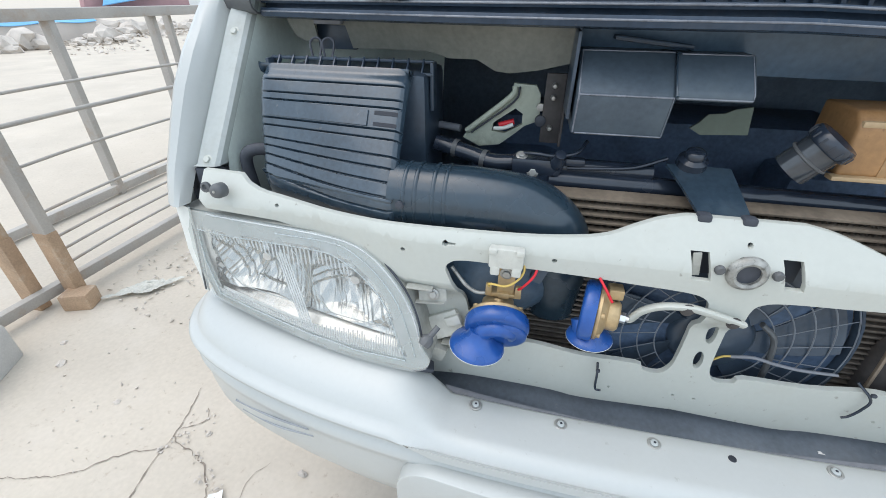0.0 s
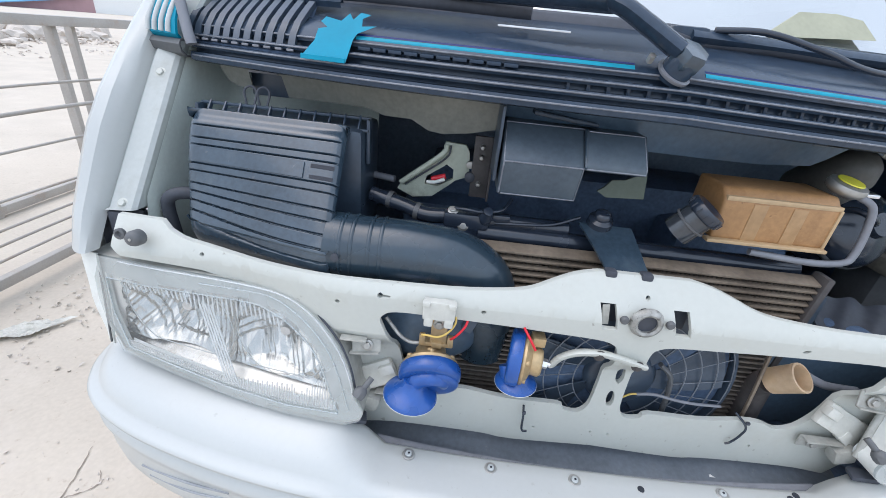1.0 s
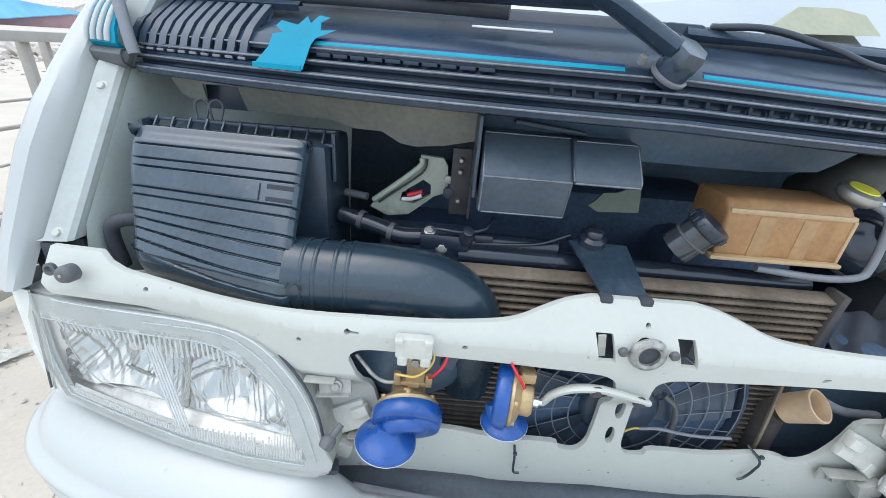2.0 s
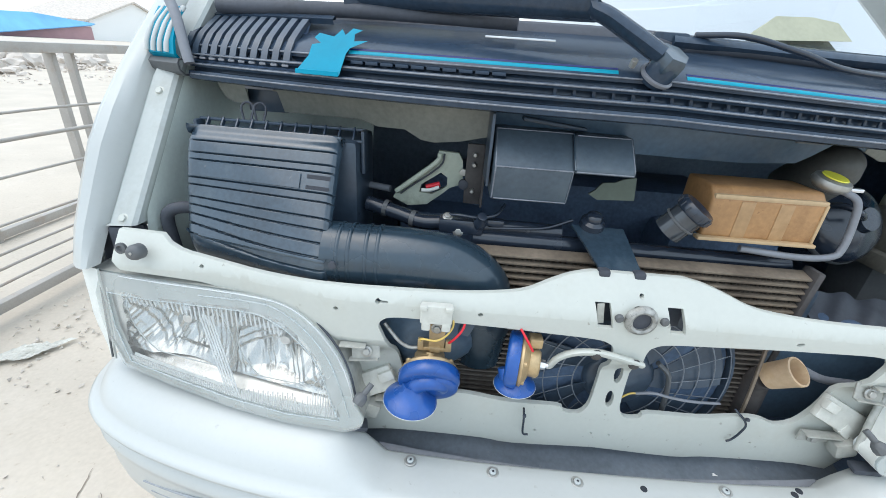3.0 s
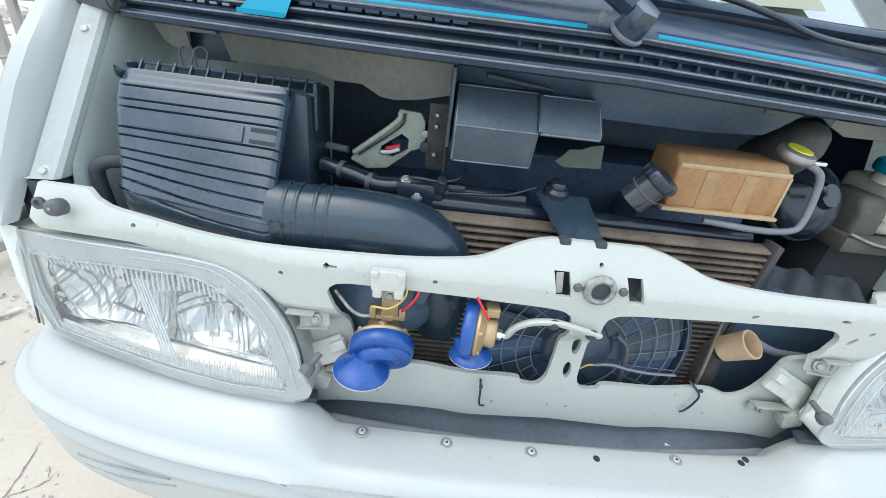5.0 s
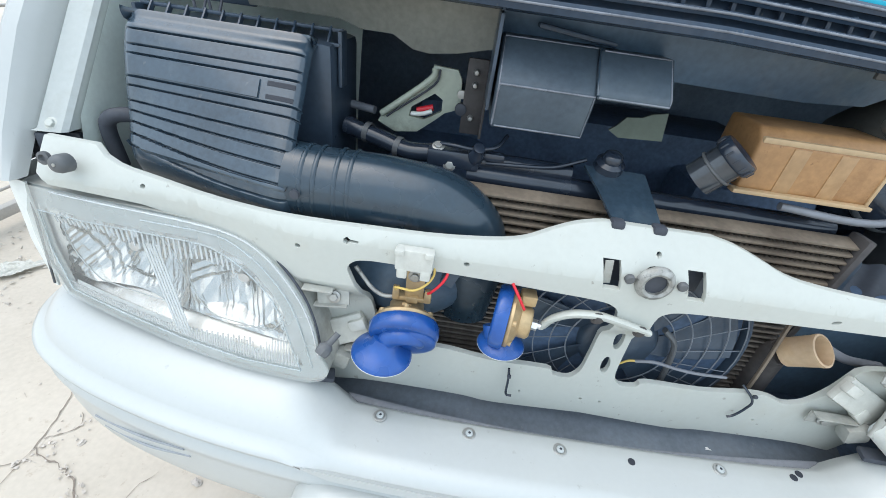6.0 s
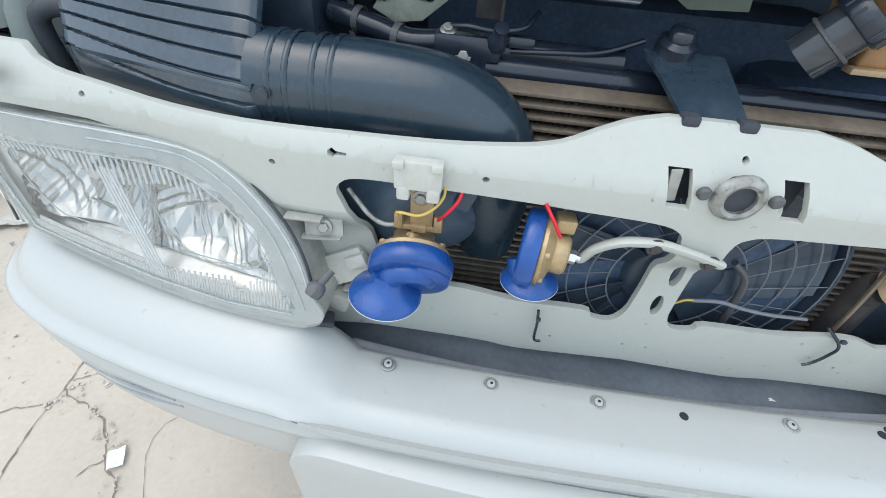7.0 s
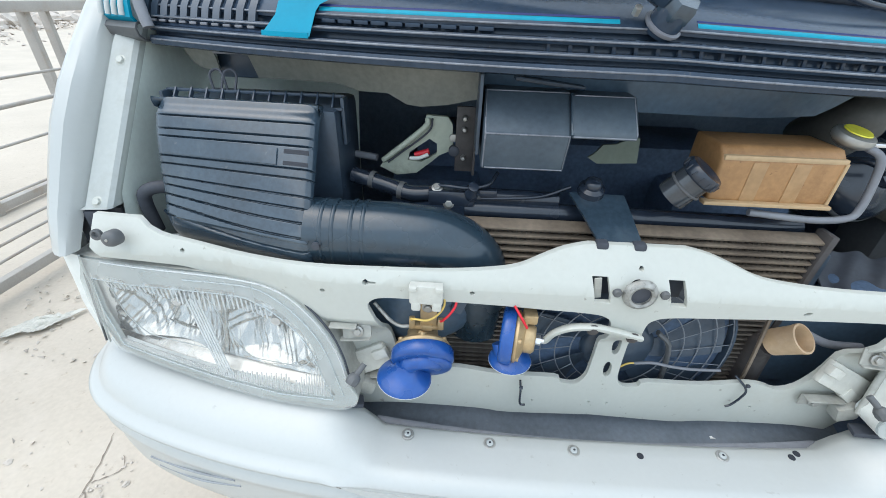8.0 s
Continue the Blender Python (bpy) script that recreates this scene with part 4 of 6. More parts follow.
            low = lerp_table([(-0.83, 0.896), (-0.72, 0.896), (-0.606, 0.902), (-0.446, 0.893)], x)
            z = low + (top - low) * j / 70
            px, pz = x - cx, z - cz
            fade = min(1, j / 9)
            turn = lean + 2.0 * px
            u = px * math.cos(turn) + pz * math.sin(turn) + 0.0035 * noise.noise(Vector((x * 20, z * 20, cx)))
            back_turn = lean + 0.95 - 2.5 * px
            v = px * math.cos(back_turn) + pz * math.sin(back_turn) + 0.004 * noise.noise(Vector((x * 16, z * 16, cx + 4)))
            far = min(1, (px / (1.15 * r)) ** 2 + (pz / (0.85 * r)) ** 2)
            return (x, lens_y(x, z) + 0.016 + dep * 0.7 * (1 - far) + fade * 0.0034 * crease(u / 0.0105 + 0.35 * math.sin(u * 170)) * (0.55 + 0.9 * abs(noise.noise(Vector((x * 30, z * 22, 9))))) + fade * 0.0042 * crease(v / 0.0185 + 0.3 * math.sin(v * 110)) + fade * 0.0024 * crease((px * 0.9 - pz * 0.5) / 0.024), z)
        bm = grid(facet, list(range(151)), list(range(71)), 0.0)
        part("reflector", f(bm), CHROME, lamp, "faceted chrome reflector bowl", smooth=False)
        seam = [(cx + r * 1.10 * math.cos(a), min(max(cz - 0.176 * r * math.cos(a) + r * (0.73 if cx < -0.6 else 0.88) * math.sin(a), 0.907), 1.003)) for a in frange(0, 2 * math.pi, 41)]
        part("bowl_seam", f(tube([(min(max(x, -0.814), -0.450), lens_y(x, z) + 0.012, z) for x, z in seam], 0.0008, 6, curved=False, cap=False)), LAMPGREY, lamp)
        part("bulb_shield", f(lathe([(0.010, 0.0), (0.010, 0.003), (0.008, 0.006), (0.004, 0.007), (0, 0.007)], 20, pose(cx, lens_y(cx, cz) + 0.046, cz - 0.004, 90))), STEEL, lamp)
        part("bulb", f(tube([(cx, lens_y(cx, cz) + 0.085, cz), (cx, lens_y(cx, cz) + 0.05, cz), (cx, lens_y(cx, cz) + 0.035, cz)], lambda t: 0.012 - 0.004 * t, 12, 4)), BRIGHT, lamp)
    # filler between the bowls and the sloping shelf below them
    part("reflector_back", f(sheet([(x * 1.0 - 0.0, z) for x, z in LAMP_IN], [], 0.002, lambda x, z: lens_y(x, z) + 0.075, 0.05)), SILVER, lamp, sharp=15)
    shelf = grid(lambda x, t: (x, lens_y(x, 0.88) + 0.010 + 0.055 * t, 0.874 + 0.034 * t + 0.003 * math.sin(9 * x)), frange(-0.80, -0.445, 16), frange(0, 1, 4), 0.002)
    part("shelf", f(shelf), SHELF, lamp, "bright chrome shelf below the bowls")
    part("apron", f(grid(lambda x, t: (x, lens_y(x, 0.875) + 0.005 + 0.007 * t, lerp_table([(-0.82, 0.880), (-0.71, 0.875), (-0.605, 0.868), (-0.508, 0.865), (-0.42, 0.868)], x) + 0.013 * t), frange(-0.80, -0.432, 24), frange(0, 1, 3), 0.001)), SILVER, lamp)
    part("step_face", f(grid(lambda x, t: (x, lens_y(x, 0.90) + 0.046 + 0.002 * math.sin(40 * x), 0.897 + 0.018 * t), frange(-0.80, -0.458, 24), frange(0, 1, 3), 0.001)), CHROME, lamp)
    part("side_reflector", f(grid(lambda t, z: (-0.842 + 0.040 * t, lens_y(-0.83, z) + 0.012 + 0.030 * t * t, z), frange(0, 1, 6), frange(0.886, 1.000, 5), 0.001)), SILVER, lamp)
    # flutes moulded along the lower and upper edge of the lens
    def flute(x, z0, z1, r=0.0021, lean=0.0):
        part("flute", f(tube([(x, lens_y(x, z0) + 0.003, z0), (x - lean, lens_y(x - lean, z1) + 0.003, z1)], r, 6, curved=False)), FLUTE, lamp)
    for k in range(46):
        x = -0.805 + 0.0082 * k
        zl = lerp_table([(-0.82, 0.884), (-0.71, 0.879), (-0.605, 0.872), (-0.508, 0.869), (-0.42, 0.872)], x)
        flute(x, zl, zl + (0.009 if k < 22 else 0.011 + 0.0012 * (k - 22) if k < 38 else 0.008 + 0.0065 * (k - 37)), 0.0014)
        flute(x + 0.0041, zl, zl + (0.009 if k < 22 else 0.009 + 0.0010 * (k - 22) if k < 38 else 0.006 + 0.0062 * (k - 37)), 0.0013)
    for k in range(36):
        x = -0.80 + 0.0078 * k
        zt = lerp_table([(-0.82, 0.994), (-0.748, 1.000), (-0.662, 1.004), (-0.574, 1.006), (-0.545, 1.001), (-0.518, 0.991)], x)
        flute(x, zt - 0.008 - 0.020 * math.exp(-((x + 0.635) / 0.055) ** 2) - 0.006 * step(-0.62, -0.55, x), zt, 0.0014, 0.004)
    for k in range(5):
        flute(-0.612 + 0.0050 * k, 0.874, 0.992, 0.0015, 0.050)
    # lugs, adjuster and levelling motor
    gx = -0.394 if side < 0 else -0.374
    part("bracket", f(join(box(gx, 0.006, 0.968, 0.044, 0.003, 0.026, 0.001, m=pose(0, 0, 0, -20, -6, 0)), box(gx - 0.018, -0.002, 0.981, 0.040, 0.012, 0.003, 0.001), box(gx - 0.002, 0.0, 0.955, 0.046, 0.010, 0.003, 0.001, m=pose(0, 0, 0, 0, -6, 0)))), ALLOY, lamp, "folded steel fixing lug")
    kx, kz = (0, 0) if side < 0 else (0.017, -0.008)
    part("adjuster", f(join(tube([(-0.378 + kx, -0.028, 0.932 + kz), (-0.384 + kx, -0.036, 0.926 + kz), (-0.390 + kx, -0.042, 0.919 + kz)], 0.0045, 12, 6), lathe([(0.006, -0.003), (0.0095, 0.001), (0.0105, 0.008), (0.0090, 0.014), (0, 0.015)], 7, Matrix.Translation((-0.389 + kx, -0.041, 0.920 + kz)) @ Vector((-0.45, -0.62, -0.60)).to_track_quat("Z", "Y").to_matrix().to_4x4()))), GREYPL, lamp, "dark grey plastic adjuster knob")
    mx, mz = (-0.392, 0.892) if side < 0 else (-0.370, 0.906)
    motor_bm = join(box(mx, 0.018, mz - 0.002, 0.094, 0.012, 0.042, 0.004, m=pose(0, 0, 0, -14, -28, 0)), box(mx + 0.030, 0.012, mz + 0.022, 0.026, 0.012, 0.016, 0.003, m=pose(0, 0, 0, -14, -28, 0)), box(mx - 0.014, 0.014, mz - 0.026, 0.024, 0.014, 0.020, 0.003, m=pose(0, 0, 0, -14, -40, 0)))
    part("motor", f(motor_bm), PLUGW, lamp, "white plastic levelling motor")
    part("foot", f(join(box(-0.350, 0.016, 0.860, 0.058, 0.004, 0.022, 0.0015), box(-0.350, 0.008, 0.871, 0.058, 0.016, 0.003, 0.001), box(-0.388, 0.006, 0.852, 0.034, 0.024, 0.030, 0.006, m=pose(0, 0, 0, 0, 18, 0)))), ALLOY, lamp, "dusty lower fixing lug")
    part("lamp_seal", f(box(-0.404, -0.024, 0.841, 0.036, 0.022, 0.010, 0.004, m=pose(0, 0, 0, 0, 14, 14))), RUBBER, lamp)
    piece("bolt", BOLT, pose(side * 0.342, 0.012, 0.859, 90, 0, 0), lamp)
    piece("bolt", BOLT, pose(side * abs(gx + 0.002), 0.002, 0.968, 72, 0, 0), lamp)
    return lamp


headlight(-1)
headlight(1)
CORNER = [(0.846, 0.004), (0.862, 0.006), (0.876, 0.010), (0.885, 0.018), (0.889, 0.032), (0.890, 0.06), (0.890, 0.10)]


def corner_point(side, k, v):
    x, d = CORNER[k]
    z = 0.866 + (0.168 + 0.005 * min(1, k / 3)) * v
    taper = 0.018 * (1 - step(0.868, 0.95, z)) * step(0.846, 0.88, x)
    return (side * (x - taper), lens_y(0.852, z) + d - 0.006 * step(0.95, 1.03, z), z)


for side in (-1, 1):
    part("corner_lens", grid(lambda k, v: corner_point(side, k, v), list(range(7)), frange(0, 1, 10), 0.003), MILK, van, "pale plastic corner of the headlight")
    part("corner_joint", tube([(side * 0.848, lens_y(0.85, z) + 0.002, z) for z in frange(0.872, 1.030, 8)], 0.0016, 8, 3), GREYPL, van)

# ---- things in the bay ----
# air filter box
air = thing("air_filter_box", (-0.575, 0.12, 1.02), "ribbed black plastic air filter housing bolted into the bay", "air filter")
AIR_PROFILE = [(0.205, 1.250), (0.178, 1.256), (0.160, 1.254), (0.149, 1.246), (0.045, 1.112), (0.036, 1.096), (0.034, 1.080), (0.042, 1.060), (0.07, 1.03), (0.13, 1.0)]


def air_surface():
    path = smooth_path([(0, y, z) for y, z in AIR_PROFILE], 10)
    ln = [0]
    for a, b in zip(path, path[1:]):
        ln.append(ln[-1] + (b - a).length)
    fine = []
    total = ln[-1]
    n = 700
    j = 0
    for i in range(n + 1):
        s = total * i / n
        while j < len(ln) - 2 and ln[j + 1] < s:
            j += 1
        t = (s - ln[j]) / max(1e-6, ln[j + 1] - ln[j])
        fine.append(path[j].lerp(path[j + 1], t))
    grooves = [0.083, 0.105, 0.118, 0.152, 0.166, 0.190, 0.206, 0.224, 0.243, 0.262]

    def fn(u, i, lift=0.0):
        p = fine[i]
        a, b = fine[max(0, i - 1)], fine[min(n, i + 1)]
        d = (b - a).normalized()
        out = Vector((0, d.z, -d.y))
        s = total * i / n
        low = step(0.16, 0.30, s)
        g = 0
        for q in grooves:
            c = q + (0.010 * (u - 0.5) * 2 + 0.010 * math.sin(3 * u)) * low
            g = max(g, math.exp(-((s - c) / 0.0013) ** 4)) if abs(u - 0.5) < 0.46 or s > 0.13 else g
        edge = min(u, 1 - u)
        roundo = 0.012 * math.exp(-edge * 60)
        x = -0.714 + (0.266 - 0.012 * (1 - low)) * u + 0.03 * low * (0.5 - u) * 0.6
        q = p + out * (0.0055 * (1 - g if not lift else 1) * step(0.06, 0.08, s) - roundo + lift)
        back = (0.015 + 0.055 * step(0.05, 0.27, s)) * (1 - u)
        return (x, q.y + back, q.z)
    return fn, n, total


air_fn, air_n, air_len = air_surface()


def air_index(s):
    return int(round(s / air_len * air_n))


us = [0, 0.008, 0.02, 0.04, 0.07] + frange(0.1, 0.9, 17) + [0.93, 0.96, 0.98, 0.992, 1]
part("cover", grid(air_fn, us, list(range(air_n + 1)), 0.0), SATIN, air, "ribbed front cover", sharp=40)
part("label_plate", grid(lambda u, i: air_fn(u, i, 0.0022), frange(0.06, 0.78, 12), list(range(air_index(0.124), air_index(0.149))), 0.003), SATIN, air)
# dark strips on the cover paint the shade of two slots
for s0 in (0.124, 0.1415):
    part("clip_slot", grid(lambda u, i: air_fn(u, i, 0.0006), frange(0.82, 0.965, 6), list(range(air_index(s0), air_index(s0 + 0.0065))), 0.002), INK, air)
part("body", box(-0.572, 0.240, 1.125, 0.262, 0.14, 0.25, 0.012), BLACK, air)
part("rim", join(box(-0.576, 0.208, 1.263, 0.282, 0.005, 0.005, 0.002), box(-0.576, 0.19, 1.247, 0.282, 0.005, 0.005, 0.002), box(-0.716, 0.203, 1.245, 0.006, 0.026, 0.036, 0.002), box(-0.436, 0.203, 1.228, 0.006, 0.026, 0.072, 0.002)), BLACK, air)
FINLET = shared("rim_fin", box(0, 0, 0, 0.0028, 0.026, 0.008, 0.0008), BLACK)
for k in range(11):
    piece("rim_fin", FINLET, pose(-0.700 + 0.0248 * k, 0.200, 1.256, 45, 0, 0), air)
for k in range(2):
    part("wire_clip", tube([(-0.645 + 0.022 * k, 0.215, 1.262), (-0.650 + 0.022 * k, 0.222, 1.285), (-0.640 + 0.022 * k, 0.226, 1.292), (-0.630 + 0.022 * k, 0.222, 1.284), (-0.632 + 0.022 * k, 0.21, 1.26)], 0.002, 6, 6), RUBBER, air)
duct = part("intake_duct", tube([(-0.47, 0.085, 1.092), (-0.42, 0.085, 1.090), (-0.34, 0.085, 1.090), (-0.27, 0.088, 1.080), (-0.226, 0.095, 1.045), (-0.212, 0.105, 0.99), (-0.21, 0.12, 0.90)], 0.050, 24, 8), DUCT, air, "smooth black intake pipe")
for x in (-0.445, -0.428, -0.402, -0.385):
    part("band", lathe([(0.0500, -0.003), (0.0514, -0.0012), (0.0514, 0.0012), (0.0500, 0.003)], 28, pose(x, 0.085, 1.091, 0, 90, 0), True), DUCT, duct)
part("duct_bolt", lathe([(0.006, 0), (0.006, 0.004), (0, 0.005)], 10, pose(-0.448, 0.034, 1.096, 90)), RUBBER, air)
part("resonator", tube([(-0.40, 0.12, 0.99), (-0.33, 0.115, 0.96), (-0.25, 0.115, 0.96), (-0.20, 0.13, 0.97)], lambda t: 0.035 + 0.045 * math.sin(math.pi * min(1, t * 1.1 + 0.05)), 20, 6), VALANCE, air)
part("drain_hose", tube([(-0.705, 0.160, 1.116), (-0.735, 0.148, 1.122), (-0.756, 0.142, 1.116), (-0.766, 0.144, 1.095), (-0.766, 0.150, 1.04)], 0.0105, 16, 8), RUBBER, air)

# relay box
relay = thing("relay_box", (-0.12, 0.2, 1.2), "satin black stepped relay box cover below the cowl", "relay box")


def wedge(x0, x1, y0, y1, yb, z0, z1, z2, bevel=0.004, under=0.0):
    """Front at y0 from z0 to z1, leaning back by under at its foot, sloping top back to y1 at z2, back at yb."""
    bm = bmesh.new()
    pts = [(y0 + under, z0), (y0, z1), (y1, z2), (yb, z2), (yb, z0)]
    a = [bm.verts.new((x0, y, z)) for y, z in pts]
    b = [bm.verts.new((x1, y, z)) for y, z in pts]
    bm.faces.new(a)
    bm.faces.new(b[::-1])
    for i in range(5):
        bm.faces.new((a[i], a[(i + 1) % 5], b[(i + 1) % 5], b[i]))
    bmesh.ops.bevel(bm, geom=bm.edges[:], offset=bevel, segments=3, profile=0.6, affect="EDGES")
    return bm


part("main_cover", wedge(-0.222, -0.100, 0.112, 0.160, 0.24, 1.186, 1.243, 1.292, 0.006, 0.014), RELAY, relay)
part("side_cover", wedge(-0.102, -0.012, 0.110, 0.148, 0.22, 1.240, 1.250, 1.291), RELAY, relay)
part("seam", box(-0.101, 0.132, 1.268, 0.004, 0.065, 0.004, 0.001, m=pose(0, 0, 0, 46, 0, 0)), SATIN, relay)
# pale tubes paint the highlights on the cover's rounded edges
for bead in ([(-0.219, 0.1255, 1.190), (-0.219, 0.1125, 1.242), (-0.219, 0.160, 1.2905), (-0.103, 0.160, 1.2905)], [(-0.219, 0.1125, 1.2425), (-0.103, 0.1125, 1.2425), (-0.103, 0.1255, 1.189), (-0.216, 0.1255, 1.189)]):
    part("edge_highlight", tube(bead, 0.0013, 8, curved=False), EDGELIGHT, relay, "pale line painted for the highlight on the cover's edge")
part("edge_highlight", tube([(-0.098, 0.148, 1.2900), (-0.016, 0.148, 1.2900), (-0.0145, 0.1105, 1.2495), (-0.0145, 0.1105, 1.243), (-0.099, 0.1105, 1.243)], 0.0013, 8, curved=False), EDGELIGHT, relay, "pale line painted for the highlight on the cover's edge")
part("mount", box(-0.228, 0.17, 1.26, 0.005, 0.08, 0.11, 0.002), BLACK, relay)
part("lid_tab", box(-0.13, 0.19, 1.301, 0.10, 0.05, 0.006, 0.002, m=pose(0, 0, 0, 0, 6, 0)), TRIM, relay)

# radiator and condenser
rad = thing("radiator", (0.03, 0.14, 0.6), "dusty brown finned radiator behind the front panel", "radiator")
part("top_tank", tube([(-0.24, 0.158, 1.106), (0.30, 0.158, 1.100)], 0.016, 14, curved=False), GLOSS, rad)
TUBE_M = shared("cooling_tube", box(0, 0, 0, 0.545, 0.026, 0.0042, 0.0012), FINS)
for k in range(15):
    piece("cooling_tube", TUBE_M, pose(0.033, 0.116, 1.102 - 0.0125 * k, 12, 0, 0), rad)
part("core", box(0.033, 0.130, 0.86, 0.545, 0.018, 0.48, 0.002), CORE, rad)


def zigzag(z):
    """Corrugated fin strip between two cooling tubes."""
    n = 150
    return grid(lambda i, v: (-0.237 + 0.54 * i / n, 0.107 + 0.018 * v, z + (0.0034 if i % 2 else -0.0034) + 0.0038 * v), list(range(n + 1)), [0, 1], 0.0)


for k in range(9):
    part("fin_strip", zigzag(1.0955 - 0.0125 * k), FINDARK, rad, smooth=False)
part("end_tank", box(0.318, 0.13, 0.85, 0.03, 0.045, 0.46, 0.008), BLACK, rad)
part("end_tank", box(-0.252, 0.13, 0.86, 0.03, 0.045, 0.44, 0.008), BLACK, rad)
part("end_plate", box(0.306, 0.115, 1.02, 0.012, 0.034, 0.19, 0.004, m=pose(0, 0, 0, 0, 4, 0)), GRIME, rad)
part("air_dam", grid(lambda x, t: (x, -0.035 + 0.12 * t, 0.735 + 0.012 * math.sin(4 * x) + 0.03 * t * t), frange(-0.45, 0.45, 20), frange(0, 1, 5), 0.004), AIRDAM, rad, "dusty dark plastic air guide")
part("guide_lip", grid(lambda x, j: (x, (-0.026, -0.021, -0.016, -0.013)[j] + 0.10 * x * x, (0.760, 0.765, 0.7655, 0.761)[j] + 0.11 * x * x), frange(-0.37, 0.37, 24), [0, 1, 2, 3], 0.0), HOSE, rad, "pale grey lip of the air guide")
part("side_baffle", box(0.472, 0.105, 0.905, 0.390, 0.008, 0.19, 0.003), VALANCE, rad, "smooth dark baffle beside the fan")
part("lower_support", box(0, 0.09, 0.70, 1.2, 0.1, 0.06, 0.01), BAY, rad)

cond = thing("condenser", (0.0, 0.09, 0.66), "dark air conditioning condenser with thin fins", "condenser")
part("core", box(-0.062, 0.096, 0.84, 0.676, 0.012, 0.38, 0.003), FINDARK, cond)
CFIN = shared("fin", box(0, 0, 0, 0.668, 0.010, 0.0035, 0.0008), FINDARK)
for k in range(34):
    piece("fin", CFIN, pose(-0.062, 0.086, 0.67 + 0.0105 * k, 0, 0, 0), cond)
part("side_rail", tube([(0.238, 0.055, 1.03), (0.239, 0.052, 0.985), (0.245, 0.050, 0.90), (0.249, 0.050, 0.80)], 0.0052, 10, 4, 0.6), FINS, cond, "dusty brown upright")

# fan with its guard
fan = thing("cooling_fan", (0.03, 0.07, 0.905), "dark electric cooling fan behind a wire guard", "fan")
FX, FZ = 0.03, 0.905
for r in (0.080, 0.105, 0.130, 0.155, 0.180):
    part("guard_ring", tube([(FX + r * math.cos(a), 0.060 - 0.10 * (0.18 - r) ** 2, FZ + r * math.sin(a)) for a in frange(0, 2 * math.pi, 49)], 0.0011, 5, curved=False, cap=False), WIRE, fan)
for k in range(24):
    a = 2 * math.pi * k / 24
    part("guard_spoke", tube([(FX + 0.080 * math.cos(a), 0.0605, FZ + 0.080 * math.sin(a)), (FX + 0.182 * math.cos(a + 0.12), 0.0615, FZ + 0.182 * math.sin(a + 0.12))], 0.0008, 5, curved=False), WIRE, fan)
part("motor", lathe([(0.060, 0.0), (0.060, 0.012), (0.052, 0.020), (0.030, 0.022), (0.026, 0.026), (0, 0.027)], 28, pose(FX, 0.078, FZ, 90)), BLACK, fan)
part("strut", tube([(FX + 0.052, 0.056, FZ + 0.045), (FX + 0.075, 0.052, FZ + 0.02), (FX + 0.085, 0.054, FZ - 0.05), (FX + 0.088, 0.06, FZ - 0.11)], 0.006, 8, 5, 0.7), GREYPL, fan)
part("backing", lathe([(0.180, 0.0), (0.180, 0.004), (0, 0.005)], 40, pose(FX, 0.080, FZ, 90)), BAY, fan)
for k in range(7):
    a = 2 * math.pi * k / 7
    blade = grid(lambda t, w: (FX + (0.055 + 0.115 * t) * math.cos(a + w * (0.22 + 0.1 * t) + 0.35 * t), 0.069 + 0.006 * w, FZ + (0.055 + 0.115 * t) * math.sin(a + w * (0.22 + 0.1 * t) + 0.35 * t)), frange(0, 1, 6), frange(-1, 1, 5), 0.002)
    part("blade", blade, BLACK, fan)
part("shroud_ring", lathe([(0.182, -0.006), (0.187, -0.004), (0.187, 0.010), (0.182, 0.012)], 40, pose(FX, 0.072, FZ, 90), True), BLACK, fan)

# tan coolant tank with its caps and hose
tank = thing("coolant_tank", (0.2, 0.16, 1.145), "amber-stained translucent plastic coolant tank with moulded ribs", "coolant tank")
part("body", wedge(0.120, 0.296, 0.126, 0.142, 0.215, 1.152, 1.218, 1.234, 0.006), TAN, tank)
part("flange", box(0.205, 0.125, 1.152, 0.186, 0.016, 0.006, 0.002), CREAM, tank, "pale moulded edge")
part("ledge", box(0.209, 0.129, 1.2195, 0.174, 0.008, 0.008, 0.003), CREAM, tank)
part("side_edge", box(0.2945, 0.1265, 1.186, 0.005, 0.005, 0.064, 0.002), CREAM, tank)
for x in (0.176, 0.236):
    part("rib", box(x, 0.1268, 1.184, 0.022, 0.004, 0.060, 0.0012), TANPALE, tank, "paler moulded rib")
NECK = Vector((0.50, -0.25, 0.80)).normalized()
NBASE = Vector((0.072, 0.130, 1.160))
part("filler", tube([NBASE - NECK * 0.006, NBASE + NECK * 0.02, NBASE + NECK * 0.040], 0.0245, 28, 3), SMOKE, tank, "smoky plastic filler neck")
NECKM = Matrix.Translation(NBASE + NECK * 0.036) @ NECK.to_track_quat("Z", "Y").to_matrix().to_4x4()
part("cap", lathe([(0.0275, 0.0), (0.0290, 0.002), (0.0290, 0.013), (0.0265, 0.017), (0.022, 0.0165), (0.018, 0.013), (0, 0.012)], 28, NECKM), GLOSS, tank, "black screw cap")
for d in (-0.020,):
    part("neck_ring", lathe([(0.0248, d), (0.0268, d + 0.001), (0.0268, d + 0.003), (0.0248, d + 0.004)], 28, NECKM, True), GREYPL, tank)
